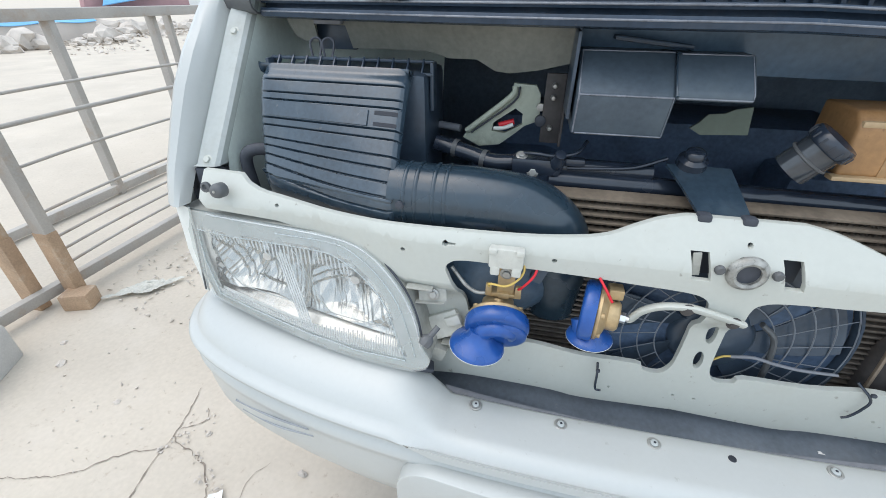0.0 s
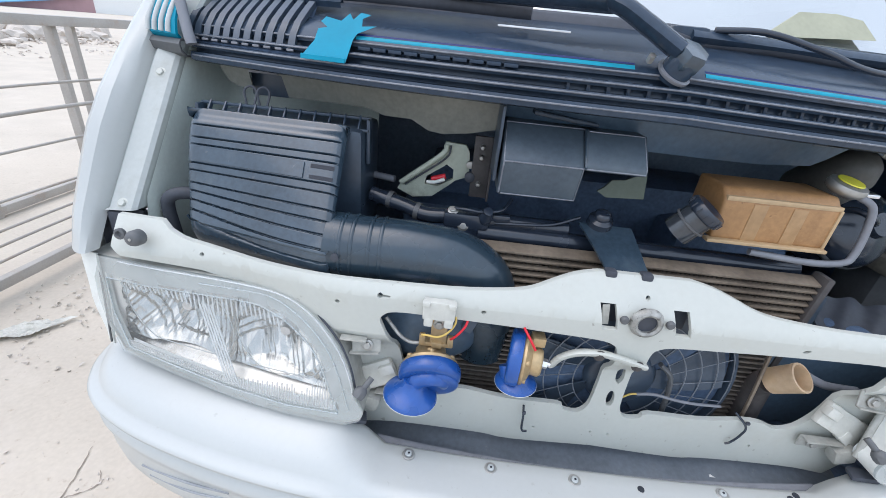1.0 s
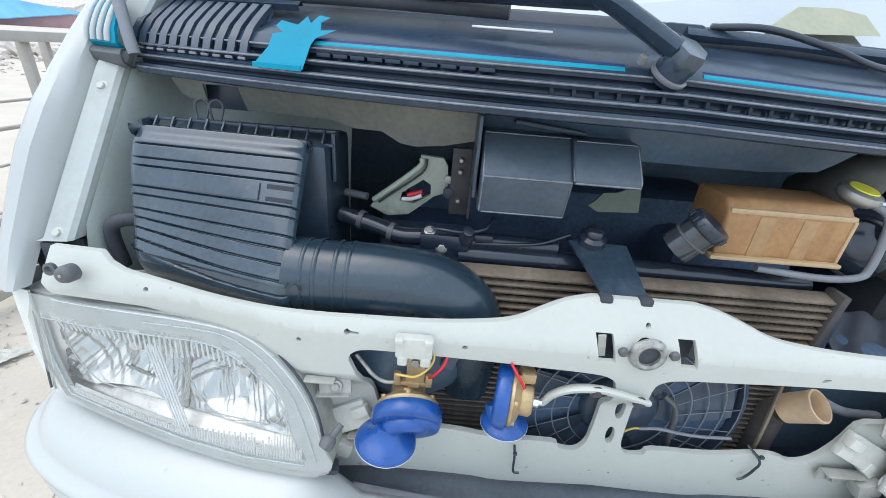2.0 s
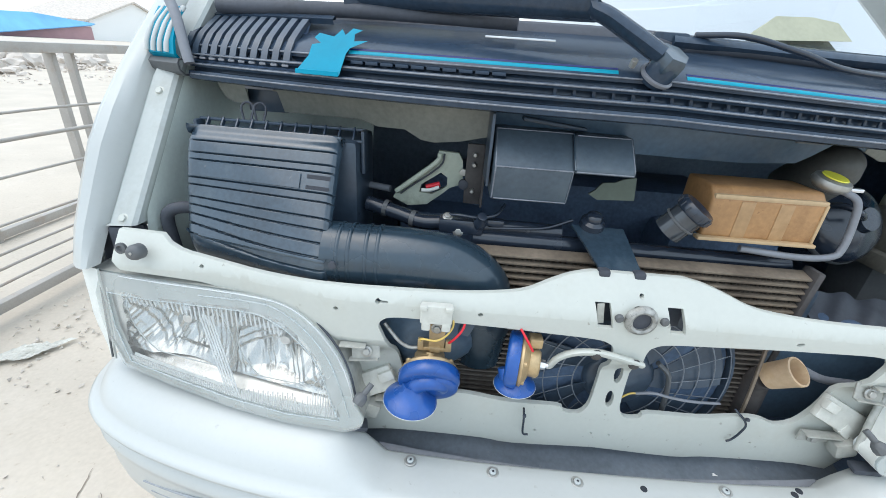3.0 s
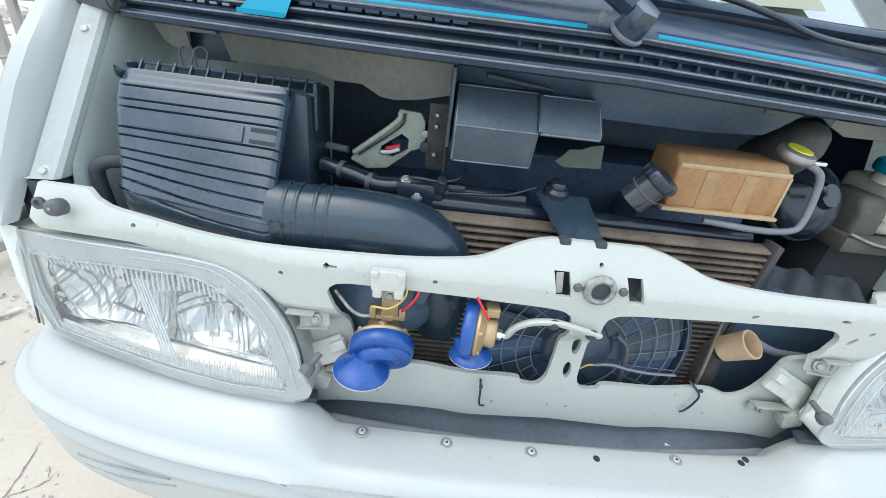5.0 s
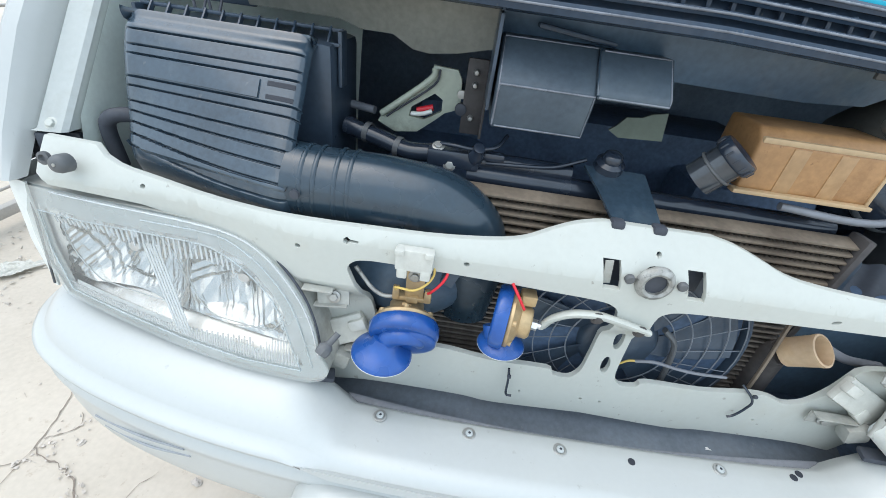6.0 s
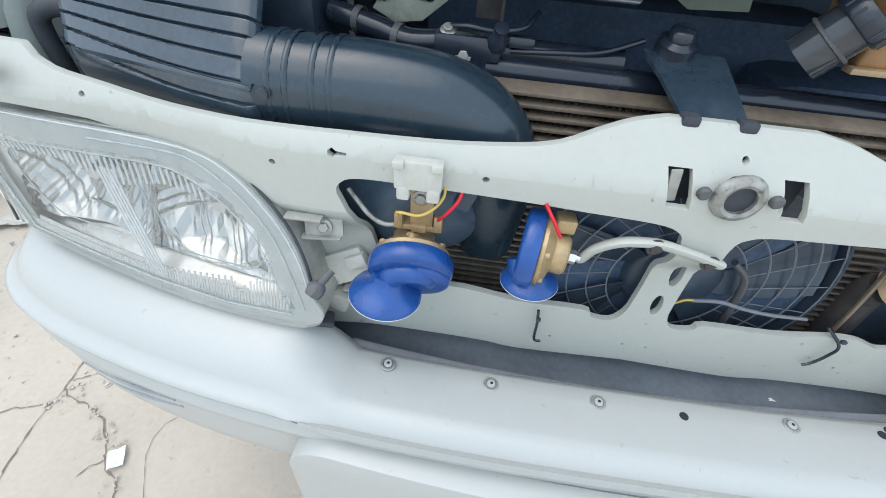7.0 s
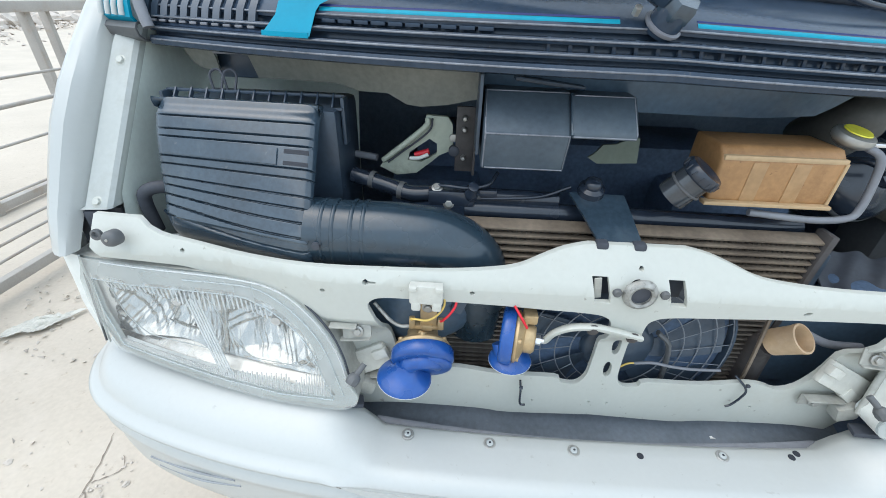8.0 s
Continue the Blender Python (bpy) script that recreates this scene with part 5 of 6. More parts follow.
for k in range(14):
    a = 2 * math.pi * k / 14
    rib = box(0.0290 * math.cos(a), 0.0290 * math.sin(a), 0.0075, 0.0022, 0.0022, 0.010, 0.0008)
    bmesh.ops.transform(rib, matrix=NECKM, verts=rib.verts)
    part("cap_rib", rib, GLOSS, tank)
part("inlet", tube([(0.086, 0.132, 1.172), (0.105, 0.138, 1.166), (0.125, 0.145, 1.165)], 0.010, 10, 4), BLACK, tank)
CAPAX = pose(0.314, 0.162, 1.247, 14, 6, 0)
radcap = part("pressure_cap", lathe([(0.018, -0.012), (0.026, -0.006), (0.028, 0.0), (0.026, 0.006), (0.020, 0.008), (0, 0.009)], 20, CAPAX), STEEL, rad, "silver filler cap with a yellow sticker")
part("label", lathe([(0.019, 0.009), (0.018, 0.0105), (0, 0.011)], 18, CAPAX), YELLOW, radcap, "yellow sticker")
part("ear", box(0.352, 0.158, 1.238, 0.022, 0.010, 0.006, 0.002), BRIGHT, radcap)
part("overflow_pipe", tube([(0.325, 0.150, 1.238), (0.345, 0.138, 1.225), (0.350, 0.132, 1.19), (0.347, 0.126, 1.150), (0.332, 0.122, 1.136), (0.28, 0.120, 1.132), (0.19, 0.128, 1.136)], 0.0055, 10, 8), HOSE, radcap, "grey overflow hose")
dome = thing("brake_servo", (0.40, 0.30, 1.20), "black domed brake servo at the back of the bay", "brake servo")
part("dome", lathe([(0.050, -0.08), (0.048, -0.02), (0.041, 0.02), (0.028, 0.042), (0.015, 0.052), (0, 0.055)], 28, pose(0.396, 0.27, 1.245, 48, 0, 0)), SERVO, dome)
drum = thing("brake_booster", (0.50, 0.34, 1.10), "dark round brake booster beside the washer bottle", "brake booster")
part("drum", lathe([(0.080, -0.09), (0.082, -0.03), (0.078, -0.012), (0.066, 0.002), (0.060, 0.004), (0.050, 0.012), (0.026, 0.018), (0.022, 0.030), (0, 0.032)], 32, pose(0.500, 0.285, 1.150, 62, 0, 10)), GLOSS, drum)
part("clamp", lathe([(0.0815, -0.038), (0.0845, -0.034), (0.0845, -0.028), (0.0815, -0.024)], 32, pose(0.500, 0.285, 1.150, 62, 0, 10), True), GREYPL, drum)
part("pipe", tube([(0.47, 0.24, 1.17), (0.44, 0.22, 1.185), (0.42, 0.24, 1.19), (0.40, 0.28, 1.17)], 0.006, 10, 5), GLOSS, drum)

# washer bottle
wash = thing("washer_bottle", (0.69, 0.35, 1.0), "yellowed milky washer bottle with a teal cap", "bottle")
part("bottle", box(0.735, 0.350, 1.138, 0.15, 0.14, 0.105, 0.022, 4), CREAMY, wash)
part("neck", lathe([(0.030, -0.012), (0.027, 0.0), (0.026, 0.016)], 20, pose(0.675, 0.332, 1.196, 8, 0, 0), True), CREAMY, wash)
cap = part("cap", lathe([(0.034, 0), (0.037, 0.003), (0.037, 0.018), (0.034, 0.022), (0.030, 0.020), (0, 0.019)], 28, pose(0.675, 0.332, 1.204, 8, 0, 0)), TEAL, wash, "teal screw cap")
part("seam", box(0.735, 0.350, 1.118, 0.154, 0.144, 0.004, 0.0015), CREAMY, wash)
part("shoulder", wedge(0.610, 0.668, 0.285, 0.300, 0.40, 1.075, 1.125, 1.160, 0.014), DUSTY, wash, "dusty brown shoulder of the bottle")
part("tray", box(0.695, 0.345, 1.066, 0.21, 0.16, 0.035, 0.008), DUSTY, wash)
part("tray_lip", tube([(0.592, 0.266, 1.090), (0.66, 0.262, 1.072), (0.76, 0.264, 1.068)], 0.0035, 8, 5), ALLOY, wash)
part("tray_leg", box(0.695, 0.36, 0.98, 0.16, 0.10, 0.15, 0.01), GREYPL, wash)

# rubber strap on the beam
flapo = thing("rubber_strap", (-0.02, 0.1, 1.11), "wide black rubber strap lying over the radiator", "strap")
q = [[(-0.078, 0.150, 1.146), (0.006, 0.146, 1.146)], [(-0.064, 0.105, 1.130), (0.010, 0.103, 1.128)], [(-0.046, 0.052, 1.106), (0.014, 0.052, 1.106)]]
part("strap", grid(lambda u, v: Vector(q[v][0]).lerp(Vector(q[v][1]), u), frange(0, 1, 5), [0, 1, 2], 0.004), SATIN, flapo)
part("nub", lathe([(0.021, -0.004), (0.020, 0.006), (0.014, 0.010), (0.013, 0.018), (0.009, 0.021), (0, 0.021)], 20, pose(-0.045, 0.150, 1.150, 20)), GLOSS, flapo)

# painted bracket with cut-out and the pale plate behind
brk = thing("bracket", (-0.32, 0.24, 1.14), "pale painted steel bracket with a cut-out", "bracket")
part("plate", sheet([(-0.311, 1.230), (-0.274, 1.228), (-0.266, 1.215), (-0.263, 1.172), (-0.287, 1.162), (-0.300, 1.150), (-0.328, 1.127), (-0.364, 1.122), (-0.393, 1.136), (-0.378, 1.160), (-0.313, 1.212)], [[(-0.343, 1.150), (-0.340, 1.165), (-0.305, 1.190), (-0.292, 1.182), (-0.292, 1.164), (-0.319, 1.148)]], 0.010, lambda x, z: 0.25, 0.03, 0.002), DUSTYPAINT, brk)
part("folded_edge", tube([(-0.386, 0.246, 1.150), (-0.376, 0.244, 1.158), (-0.314, 0.244, 1.210), (-0.308, 0.246, 1.226)], 0.005, 10, 4), DUSTYPAINT, brk)
part("seam_line", tube([(-0.378, 0.2455, 1.146), (-0.366, 0.2455, 1.156), (-0.308, 0.2455, 1.202), (-0.300, 0.2455, 1.226)], 0.0016, 8, 4), RUBBER, brk)
part("white_plug", tube([(-0.338, 0.238, 1.158), (-0.322, 0.236, 1.160), (-0.306, 0.238, 1.166)], 0.0035, 8, 4), MILK, brk)
part("nut", lathe([(0.007, 0), (0.007, 0.006), (0, 0.007)], 6, pose(-0.264, 0.245, 1.196, 90)), STEEL, brk)
part("grommet", lathe([(0.009, 0), (0.009, 0.010), (0.005, 0.012), (0, 0.012)], 14, pose(-0.262, 0.24, 1.176, 90)), RUBBER, brk)
part("red_plug", cyl((-0.330, 0.245, 1.162), (-0.305, 0.245, 1.170), 0.005, 10), RED, brk)
stay = thing("stay_plate", (-0.243, 0.24, 1.14), "grimy dark upright plate with studs beside the relay box", "plate")
part("plate", join(box(-0.243, 0.236, 1.195, 0.034, 0.006, 0.110, 0.002), box(-0.228, 0.226, 1.195, 0.004, 0.022, 0.110, 0.001)), GRIME, stay)
for z in (1.166, 1.214, 1.232):
    part("stud", lathe([(0.0045, 0), (0.0045, 0.006), (0.003, 0.010), (0, 0.0105)], 10, pose(-0.246, 0.233, z, 90)), STEEL, stay)
plate = thing("small_plate", (0.0, 0.23, 1.19), "faded green-grey metal plate in the dark bay", "plate")
part("plate", sheet([(-0.045, 1.186), (-0.034, 1.193), (-0.022, 1.205), (0.000, 1.207), (0.014, 1.213), (0.036, 1.217), (0.034, 1.181), (-0.030, 1.178)], [], 0.004, lambda x, z: 0.205 + (z - 1.198) * 0.46, 0.02), GREENGREY, plate)

# hoses and fittings across the back of the radiator
hose = thing("radiator_hose", (-0.3, 0.18, 1.1), "shiny black rubber coolant hose with clamps", "hose")
part("hose", tube([(-0.43, 0.20, 1.138), (-0.37, 0.185, 1.128), (-0.33, 0.17, 1.122), (-0.29, 0.165, 1.126)], 0.0135, 14, 6), GLOSS, hose)
part("hose", tube([(-0.29, 0.165, 1.125), (-0.20, 0.165, 1.125), (-0.09, 0.165, 1.124)], 0.014, 12, 6), GLOSS, hose)
part("fitting", box(-0.262, 0.155, 1.128, 0.075, 0.03, 0.026, 0.006), GLOSS, hose)
piece("bolt", BOLT, pose(-0.266, 0.142, 1.120, 80, 0, 0), hose)
piece("bolt", BOLT, pose(-0.285, 0.150, 1.142, 30, 0, 0), hose)
for cx in (-0.395, -0.345):
    part("clamp", lathe([(0.0142, -0.004), (0.0152, -0.004), (0.0152, 0.004), (0.0142, 0.004)], 20, Matrix.Translation((cx, 0.193 if cx < -0.36 else 0.176, 1.133 if cx < -0.36 else 1.1235)) @ Vector((0.96, -0.26, -0.12)).to_track_quat("Z", "Y").to_matrix().to_4x4(), True), GREYPL, hose, "dark hose clamp")
part("valve", join(lathe([(0.012, 0), (0.012, 0.014), (0.008, 0.018), (0.008, 0.026), (0, 0.027)], 14, pose(-0.232, 0.150, 1.132, 35, 10, 0)), box(-0.205, 0.152, 1.138, 0.030, 0.016, 0.012, 0.004)), GLOSS, hose, "small black valve")
part("lead", tube([(-0.285, 0.152, 1.146), (-0.262, 0.140, 1.150), (-0.235, 0.142, 1.148), (-0.205, 0.150, 1.152), (-0.190, 0.170, 1.165)], 0.0028, 8, 6), GLOSS, hose, "thin black lead")
part("lead", tube([(-0.215, 0.150, 1.128), (-0.17, 0.146, 1.132), (-0.12, 0.150, 1.136), (-0.075, 0.160, 1.150)], 0.0030, 8, 6), GLOSS, hose)
part("stub", cyl((-0.44, 0.27, 1.151), (-0.40, 0.26, 1.149), 0.0065, 12), HOSE, hose)
engine = thing("engine_block", (0.0, 0.48, 0.6), "grimy dark engine parts deep in the bay", "engine")
part("block", join(box(0.0, 0.52, 0.92, 0.7, 0.2, 0.45, 0.03), box(-0.3, 0.45, 0.98, 0.2, 0.2, 0.2, 0.04), box(0.3, 0.42, 0.98, 0.25, 0.22, 0.22, 0.04)), BAY, engine)
rag = thing("grey_cloth", (0.47, 0.16, 1.0), "crumpled grey cloth tucked behind the front panel", "cloth")
random.seed(3)
part("cloth", grid(lambda u, v: (0.38 + 0.22 * u, 0.11 + 0.12 * v, 0.985 + 0.03 * v + 0.006 * math.sin(9 * u + 4 * v) + 0.004 * math.sin(23 * u - 11 * v)), frange(0, 1, 36), frange(0, 1, 24), 0.003), RUBBER, rag)
part("cloth_prop", box(0.49, 0.17, 0.965, 0.20, 0.10, 0.06, 0.02), BAY, rag)

# pale cut tube in the opening
pt = thing("pale_pipe", (0.27, 0.08, 0.96), "yellowed plastic pipe stub with an open end", "pipe")
PAX = Matrix.Translation((0.275, 0.055, 0.946)) @ Vector((0.33, -0.58, 0.74)).to_track_quat("Z", "Y").to_matrix().to_4x4() @ Matrix.Scale(0.86, 4)
part("pipe", lathe([(0.0245, -0.014), (0.0255, 0.01), (0.0265, 0.033), (0.0275, 0.036), (0.0272, 0.0425), (0.0235, 0.043), (0.0215, 0.035), (0.019, -0.014)], 24, PAX, True), PALE, pt)
part("hose", tube([(0.2690, 0.0655, 0.9325), (0.268, 0.073, 0.922), (0.272, 0.080, 0.895), (0.276, 0.082, 0.80)], lambda t: 0.019 + 0.004 * t, 14, 5), GRIME, pt)
part("bore", lathe([(0.019, -0.004), (0.010, -0.006), (0, -0.006)], 20, PAX), PALE, pt)
part("side_hose", tube([(0.318, 0.074, 0.955), (0.345, 0.066, 0.944), (0.370, 0.064, 0.937), (0.43, 0.075, 0.925)], 0.007, 10, 5), HOSE, pt)
wire = thing("loose_wire", (0.05, 0.045, 0.87), "loose wire with a frayed yellow end", "wire")
part("insulation", tube([(0.05, 0.035, 0.90), (0.075, 0.03, 0.908), (0.11, 0.035, 0.897), (0.15, 0.04, 0.888), (0.20, 0.045, 0.884)], 0.0025, 8, 6), HOSE, wire)
part("copper_end", tube([(0.032, 0.04, 0.885), (0.042, 0.037, 0.897), (0.055, 0.034, 0.902)], 0.0017, 8, 4), YELW, wire)
for i, pts in enumerate(([(-0.1335, 0.004, 0.866), (-0.1310, 0.000, 0.845), (-0.1280, 0.001, 0.813), (-0.1190, 0.0, 0.811)], [(0.217, 0.02, 0.888), (0.232, 0.006, 0.872), (0.231, 0.006, 0.852), (0.222, 0.006, 0.834), (0.214, 0.006, 0.829)])):
    tie = thing("cable_tie", pts[0], "black cable tie round the lower rail", "cable tie", "cable ties")
    part("strap", tube([(p[0], p[1] + 0.012, p[2]) for p in pts], 0.0019, 6, 6), GLOSS, tie)
    part("head", box(pts[1][0], pts[1][1] + 0.012, pts[1][2] + 0.008, 0.006, 0.005, 0.005, 0.0015), RUBBER, tie)

# ---- horns ----
def horn(m, bx, fwd, label, flare=1.0, wound=True):
    """Snail horn about its body's centre: axis y, front to -y, bell hanging below at bx to the side."""
    h = thing("horn", m.translation, label, "horn", "twin horns")

    def put(bm):
        bmesh.ops.transform(bm, matrix=m, verts=bm.verts)
        return bm
    fy = pose(0, 0, 0, 90)
    part("shell", put(lathe([(0.0, 0.008), (0.036, 0.0078), (0.0435, 0.0068), (0.0468, 0.004), (0.0478, 0.000), (0.0478, -0.010), (0.0455, -0.014), (0.0, -0.014)], 40, fy)), BLUE, h)
    # raised winding that turns into the bell
    if wound:
        part("winding", put(lathe([(0.0, 0.0070), (0.030, 0.0066), (0.0345, 0.0052), (0.0362, 0.002), (0.0362, -0.004)], 36, pose(-0.40 * bx, -0.0065, -0.007, 90))), BLUE, h)
        part("throat", put(tube([(-1.0 * bx, -0.004, -0.020), (-0.95 * bx, -0.007, 0.002), (-0.20 * bx, -0.009, 0.018), (0.62 * bx, -0.009, 0.013), (1.0 * bx, -0.010, -0.001), (1.12 * bx, -0.012, -0.012)], lambda t: 0.0085 + 0.0085 * t, 18, 6)), BLUE, h)
    else:
        part("throat", put(tube([(0.0, -0.004, -0.020), (bx, 0.002, -0.034), (bx * 1.1, 0.010, -0.045)], 0.0165, 18, 5)), BLUE, h)
    axis = Vector((bx * 5.0, -0.45 * fwd, -0.95)).normalized()
    bell_m = Matrix.Translation((bx * 1.1, -0.009 * fwd if wound else 0.012, 0.002 if wound else -0.022)) @ axis.to_track_quat("Z", "Y").to_matrix().to_4x4() @ Matrix.Scale(flare, 4)
    part("bell", put(lathe([(0.0165, -0.006), (0.0185, 0.003), (0.023, 0.010), (0.031, 0.017), (0.040, 0.0225), (0.0435, 0.0275), (0.0435, 0.029), (0.038, 0.025), (0.024, 0.016), (0.012, 0.006), (0, 0.004)], 40, bell_m)), BLUE, h)
    part("bell_rim", put(lathe([(0.0430, 0.0282), (0.0438, 0.0284), (0.0438, 0.0293), (0.0430, 0.0293)], 40, bell_m, True)), MILK, h, "thin pale rim of the bell")
    part("motor", put(lathe([(0.0415, -0.0142), (0.043, -0.016), (0.043, -0.020), (0.040, -0.022), (0.035, -0.027), (0.024, -0.031), (0.024, -0.044), (0.020, -0.048), (0.008, -0.048), (0.0, -0.048)], 32, fy)), BRASS, h, "yellow zinc-plated steel back")
    for k in range(6):
        a = 2 * math.pi * (k + 0.5) / 6
        part("rivet", put(lathe([(0.0045, 0), (0.0045, 0.005), (0, 0.0055)], 8, pose(0.037 * math.cos(a), 0.021, 0.037 * math.sin(a), -90))), BRASS, h)
    part("ridge", put(box(0.0, 0.028, 0.020, 0.014, 0.010, 0.026, 0.003)), BRASS, h)
    part("stud", put(cyl((0, 0.047, 0), (0, 0.062, 0), 0.0045, 8)), BRIGHT, h)
    part("nut", put(lathe([(0.0085, 0.049), (0.0085, 0.057), (0, 0.0572)], 6, pose(0, 0, 0, -90))), BRIGHT, h)
    return h, put


h1, put1 = horn(pose(-0.293, -0.014, 0.934, 24, 0, 4), -0.022, 1.0, "blue snail horn with its bell facing down beside the headlight", 0.95)
part("tab", box(-0.288, 0.010, 0.982, 0.050, 0.016, 0.007, 0.002), BRASS, h1)
part("upright", box(-0.286, 0.006, 1.012, 0.024, 0.004, 0.060, 0.001), BRASS, h1, "brass-coloured steel strap")
for x in (-0.310, -0.268):
    part("terminal", box(x, 0.004, 0.990, 0.009, 0.008, 0.020, 0.002), BRASS, h1)
part("terminal_bar", box(-0.288, 0.004, 0.984, 0.016, 0.012, 0.010, 0.002), BRASS, h1)
piece("bolt", BOLT, pose(-0.287, 0.003, 1.021, 90), h1)
plug = thing("wiring_plug", (-0.289, -0.012, 1.055), "white plastic wiring plug clipped to the beam", "plug")
part("shell", join(box(-0.289, -0.008, 1.054, 0.046, 0.014, 0.030, 0.003), box(-0.303, -0.009, 1.036, 0.013, 0.012, 0.018, 0.003), box(-0.274, -0.009, 1.036, 0.013, 0.012, 0.018, 0.003)), PLUGW, plug)
for x in (-0.307, -0.271):
    part("lip", box(x, -0.013, 1.066, 0.011, 0.012, 0.007, 0.002), PLUGW, plug)
part("yellow_wire", tube([(-0.310, 0.000, 0.998), (-0.310, -0.008, 1.007), (-0.303, -0.014, 1.012), (-0.286, -0.014, 1.011), (-0.272, -0.010, 1.019), (-0.264, -0.004, 1.030), (-0.264, 0.002, 1.040)], 0.0016, 8, 6), YELW, plug)
part("red_wire", tube([(-0.268, 0.000, 0.998), (-0.264, -0.006, 1.006), (-0.256, -0.008, 1.018), (-0.249, -0.004, 1.028), (-0.246, 0.004, 1.036)], 0.0019, 8, 6), RED, plug)
part("black_plug", box(-0.243, 0.012, 1.022, 0.018, 0.014, 0.026, 0.003, m=pose(0, 0, 0, 0, 20, 0)), BLACK, plug)
part("grey_lead", tube([(-0.368, 0.020, 1.010), (-0.356, 0.016, 0.997), (-0.343, 0.010, 0.986), (-0.328, 0.006, 0.980), (-0.312, 0.004, 0.982)], 0.0028, 8, 6), WORN, plug)

h2, put2 = horn(pose(-0.171, 0.006, 0.975, 0, 0, -101) @ Matrix.Scale(0.90, 4), 0.008, -0.1, "blue snail horn turned side-on, on a bent steel arm", 0.82, False)
part("red_lead", tube([(-0.165, 0.0, 1.034), (-0.155, -0.012, 1.022), (-0.146, -0.016, 1.008)], 0.0019, 8, 5), RED, h2)
part("tab", box(-0.138, 0.010, 1.008, 0.020, 0.020, 0.016, 0.003), BRASS, h2)
part("arm", tube([(-0.110, 0.006, 0.968), (-0.102, 0.000, 0.988), (-0.082, -0.004, 1.003), (-0.053, -0.006, 1.008), (-0.028, -0.006, 1.004), (0.018, -0.004, 0.991)], 0.0120, 12, 6, 0.45), PANEL, h2, "bent grey steel arm")
for bx, by, bz in ((-0.053, -0.0115, 1.008), (0.006, -0.0095, 0.995)):
    piece("bolt", RUSTY_BOLT, pose(bx, by, bz, 90), h2)

# ---- ground, fence, litter, distance ----
def ground_mesh():
    bm = bmesh.new()
    xs = sorted(set([-900, -300, -100, -45, -25, -15] + [round(-10 + 0.5 * i, 2) for i in range(31)] + [10, 25, 100, 300, 900]))
    ys = sorted(set([-900, -300, -100, -25, -10] + [round(-4 + 0.5 * i, 2) for i in range(30)] + [15, 25, 45, 100, 300, 900]))
    vs = [[bm.verts.new((x, y, 0.012 * noise.noise(Vector((x * 0.7, y * 0.7, 0))) * (1 if max(abs(x), abs(y)) < 30 else 0))) for y in ys] for x in xs]
    for i in range(len(xs) - 1):
        for j in range(len(ys) - 1):
            bm.faces.new((vs[i][j], vs[i + 1][j], vs[i + 1][j + 1], vs[i][j + 1]))
    return bm


ground = part("ground", ground_mesh(), GROUND)
tagged(ground, "sunlit dusty concrete ground with cracks", "ground", kind="structure")


def crack(points, width, rough, seed):
    random.seed(seed)
    bm = bmesh.new()
    path = []
    for (x0, y0), (x1, y1) in zip(points, points[1:]):
        n = max(2, int(math.hypot(x1 - x0, y1 - y0) / 0.014))
        for k in range(n):
            t = k / n
            path.append((x0 + (x1 - x0) * t + random.uniform(-1, 1) * rough, y0 + (y1 - y0) * t + random.uniform(-1, 1) * rough))
    path.append(points[-1])
    prev = None
    for i, (x, y) in enumerate(path):
        x1, y1 = path[min(i + 1, len(path) - 1)]
        x0, y0 = path[max(i - 1, 0)]
        d = math.hypot(x1 - x0, y1 - y0) or 1
        nx, ny = -(y1 - y0) / d, (x1 - x0) / d
        w = 0.5 * width * random.uniform(0.3, 1.6)
        z = 0.012 * noise.noise(Vector((x * 0.7, y * 0.7, 0))) + 0.0028
        cur = (bm.verts.new((x + nx * w, y + ny * w, z)), bm.verts.new((x - nx * w, y - ny * w, z)))
        if prev:
            bm.faces.new((prev[0], prev[1], cur[1], cur[0]))
        prev = cur
    return bm


CRACKS = [
    ([(-1.20, -0.75), (-1.30, -0.30), (-1.38, 0.01), (-1.397, 0.10), (-1.405, 0.167), (-1.40, 0.21), (-1.414, 0.293), (-1.452, 0.424)], 0.0032, 0.003),
    ([(-2.5, -0.16), (-1.761, -0.015), (-1.675, 0.007), (-1.60, 0.05), (-1.545, 0.104), (-1.488, 0.139), (-1.405, 0.167)], 0.0028, 0.004),
    ([(-1.405, 0.218), (-1.36, 0.197), (-1.318, 0.18), (-1.27, 0.171), (-1.236, 0.15), (-1.218, 0.134), (-1.18, 0.095), (-1.151, 0.064), (-1.119, 0.017), (-1.075, 0.0), (-1.03, -0.08), (-1.0, -0.35), (-1.05, -0.7)], 0.0043, 0.007),
    ([(-1.14, 0.043), (-1.169, 0.023), (-1.182, -0.008)], 0.004, 0.005),
    ([(-1.40, 0.24), (-1.35, 0.27), (-1.33, 0.30), (-1.36, 0.345)], 0.003, 0.007),
    ([(-1.01, 0.20), (-1.04, 0.16), (-1.05, 0.122), (-1.042, 0.07), (-1.01, 0.02), (-0.96, -0.06)], 0.0016, 0.002),
]
for i, (pts, w, rough) in enumerate(CRACKS):
    part("crack", crack(pts, w, rough, 20 + i), CRACK, ground)


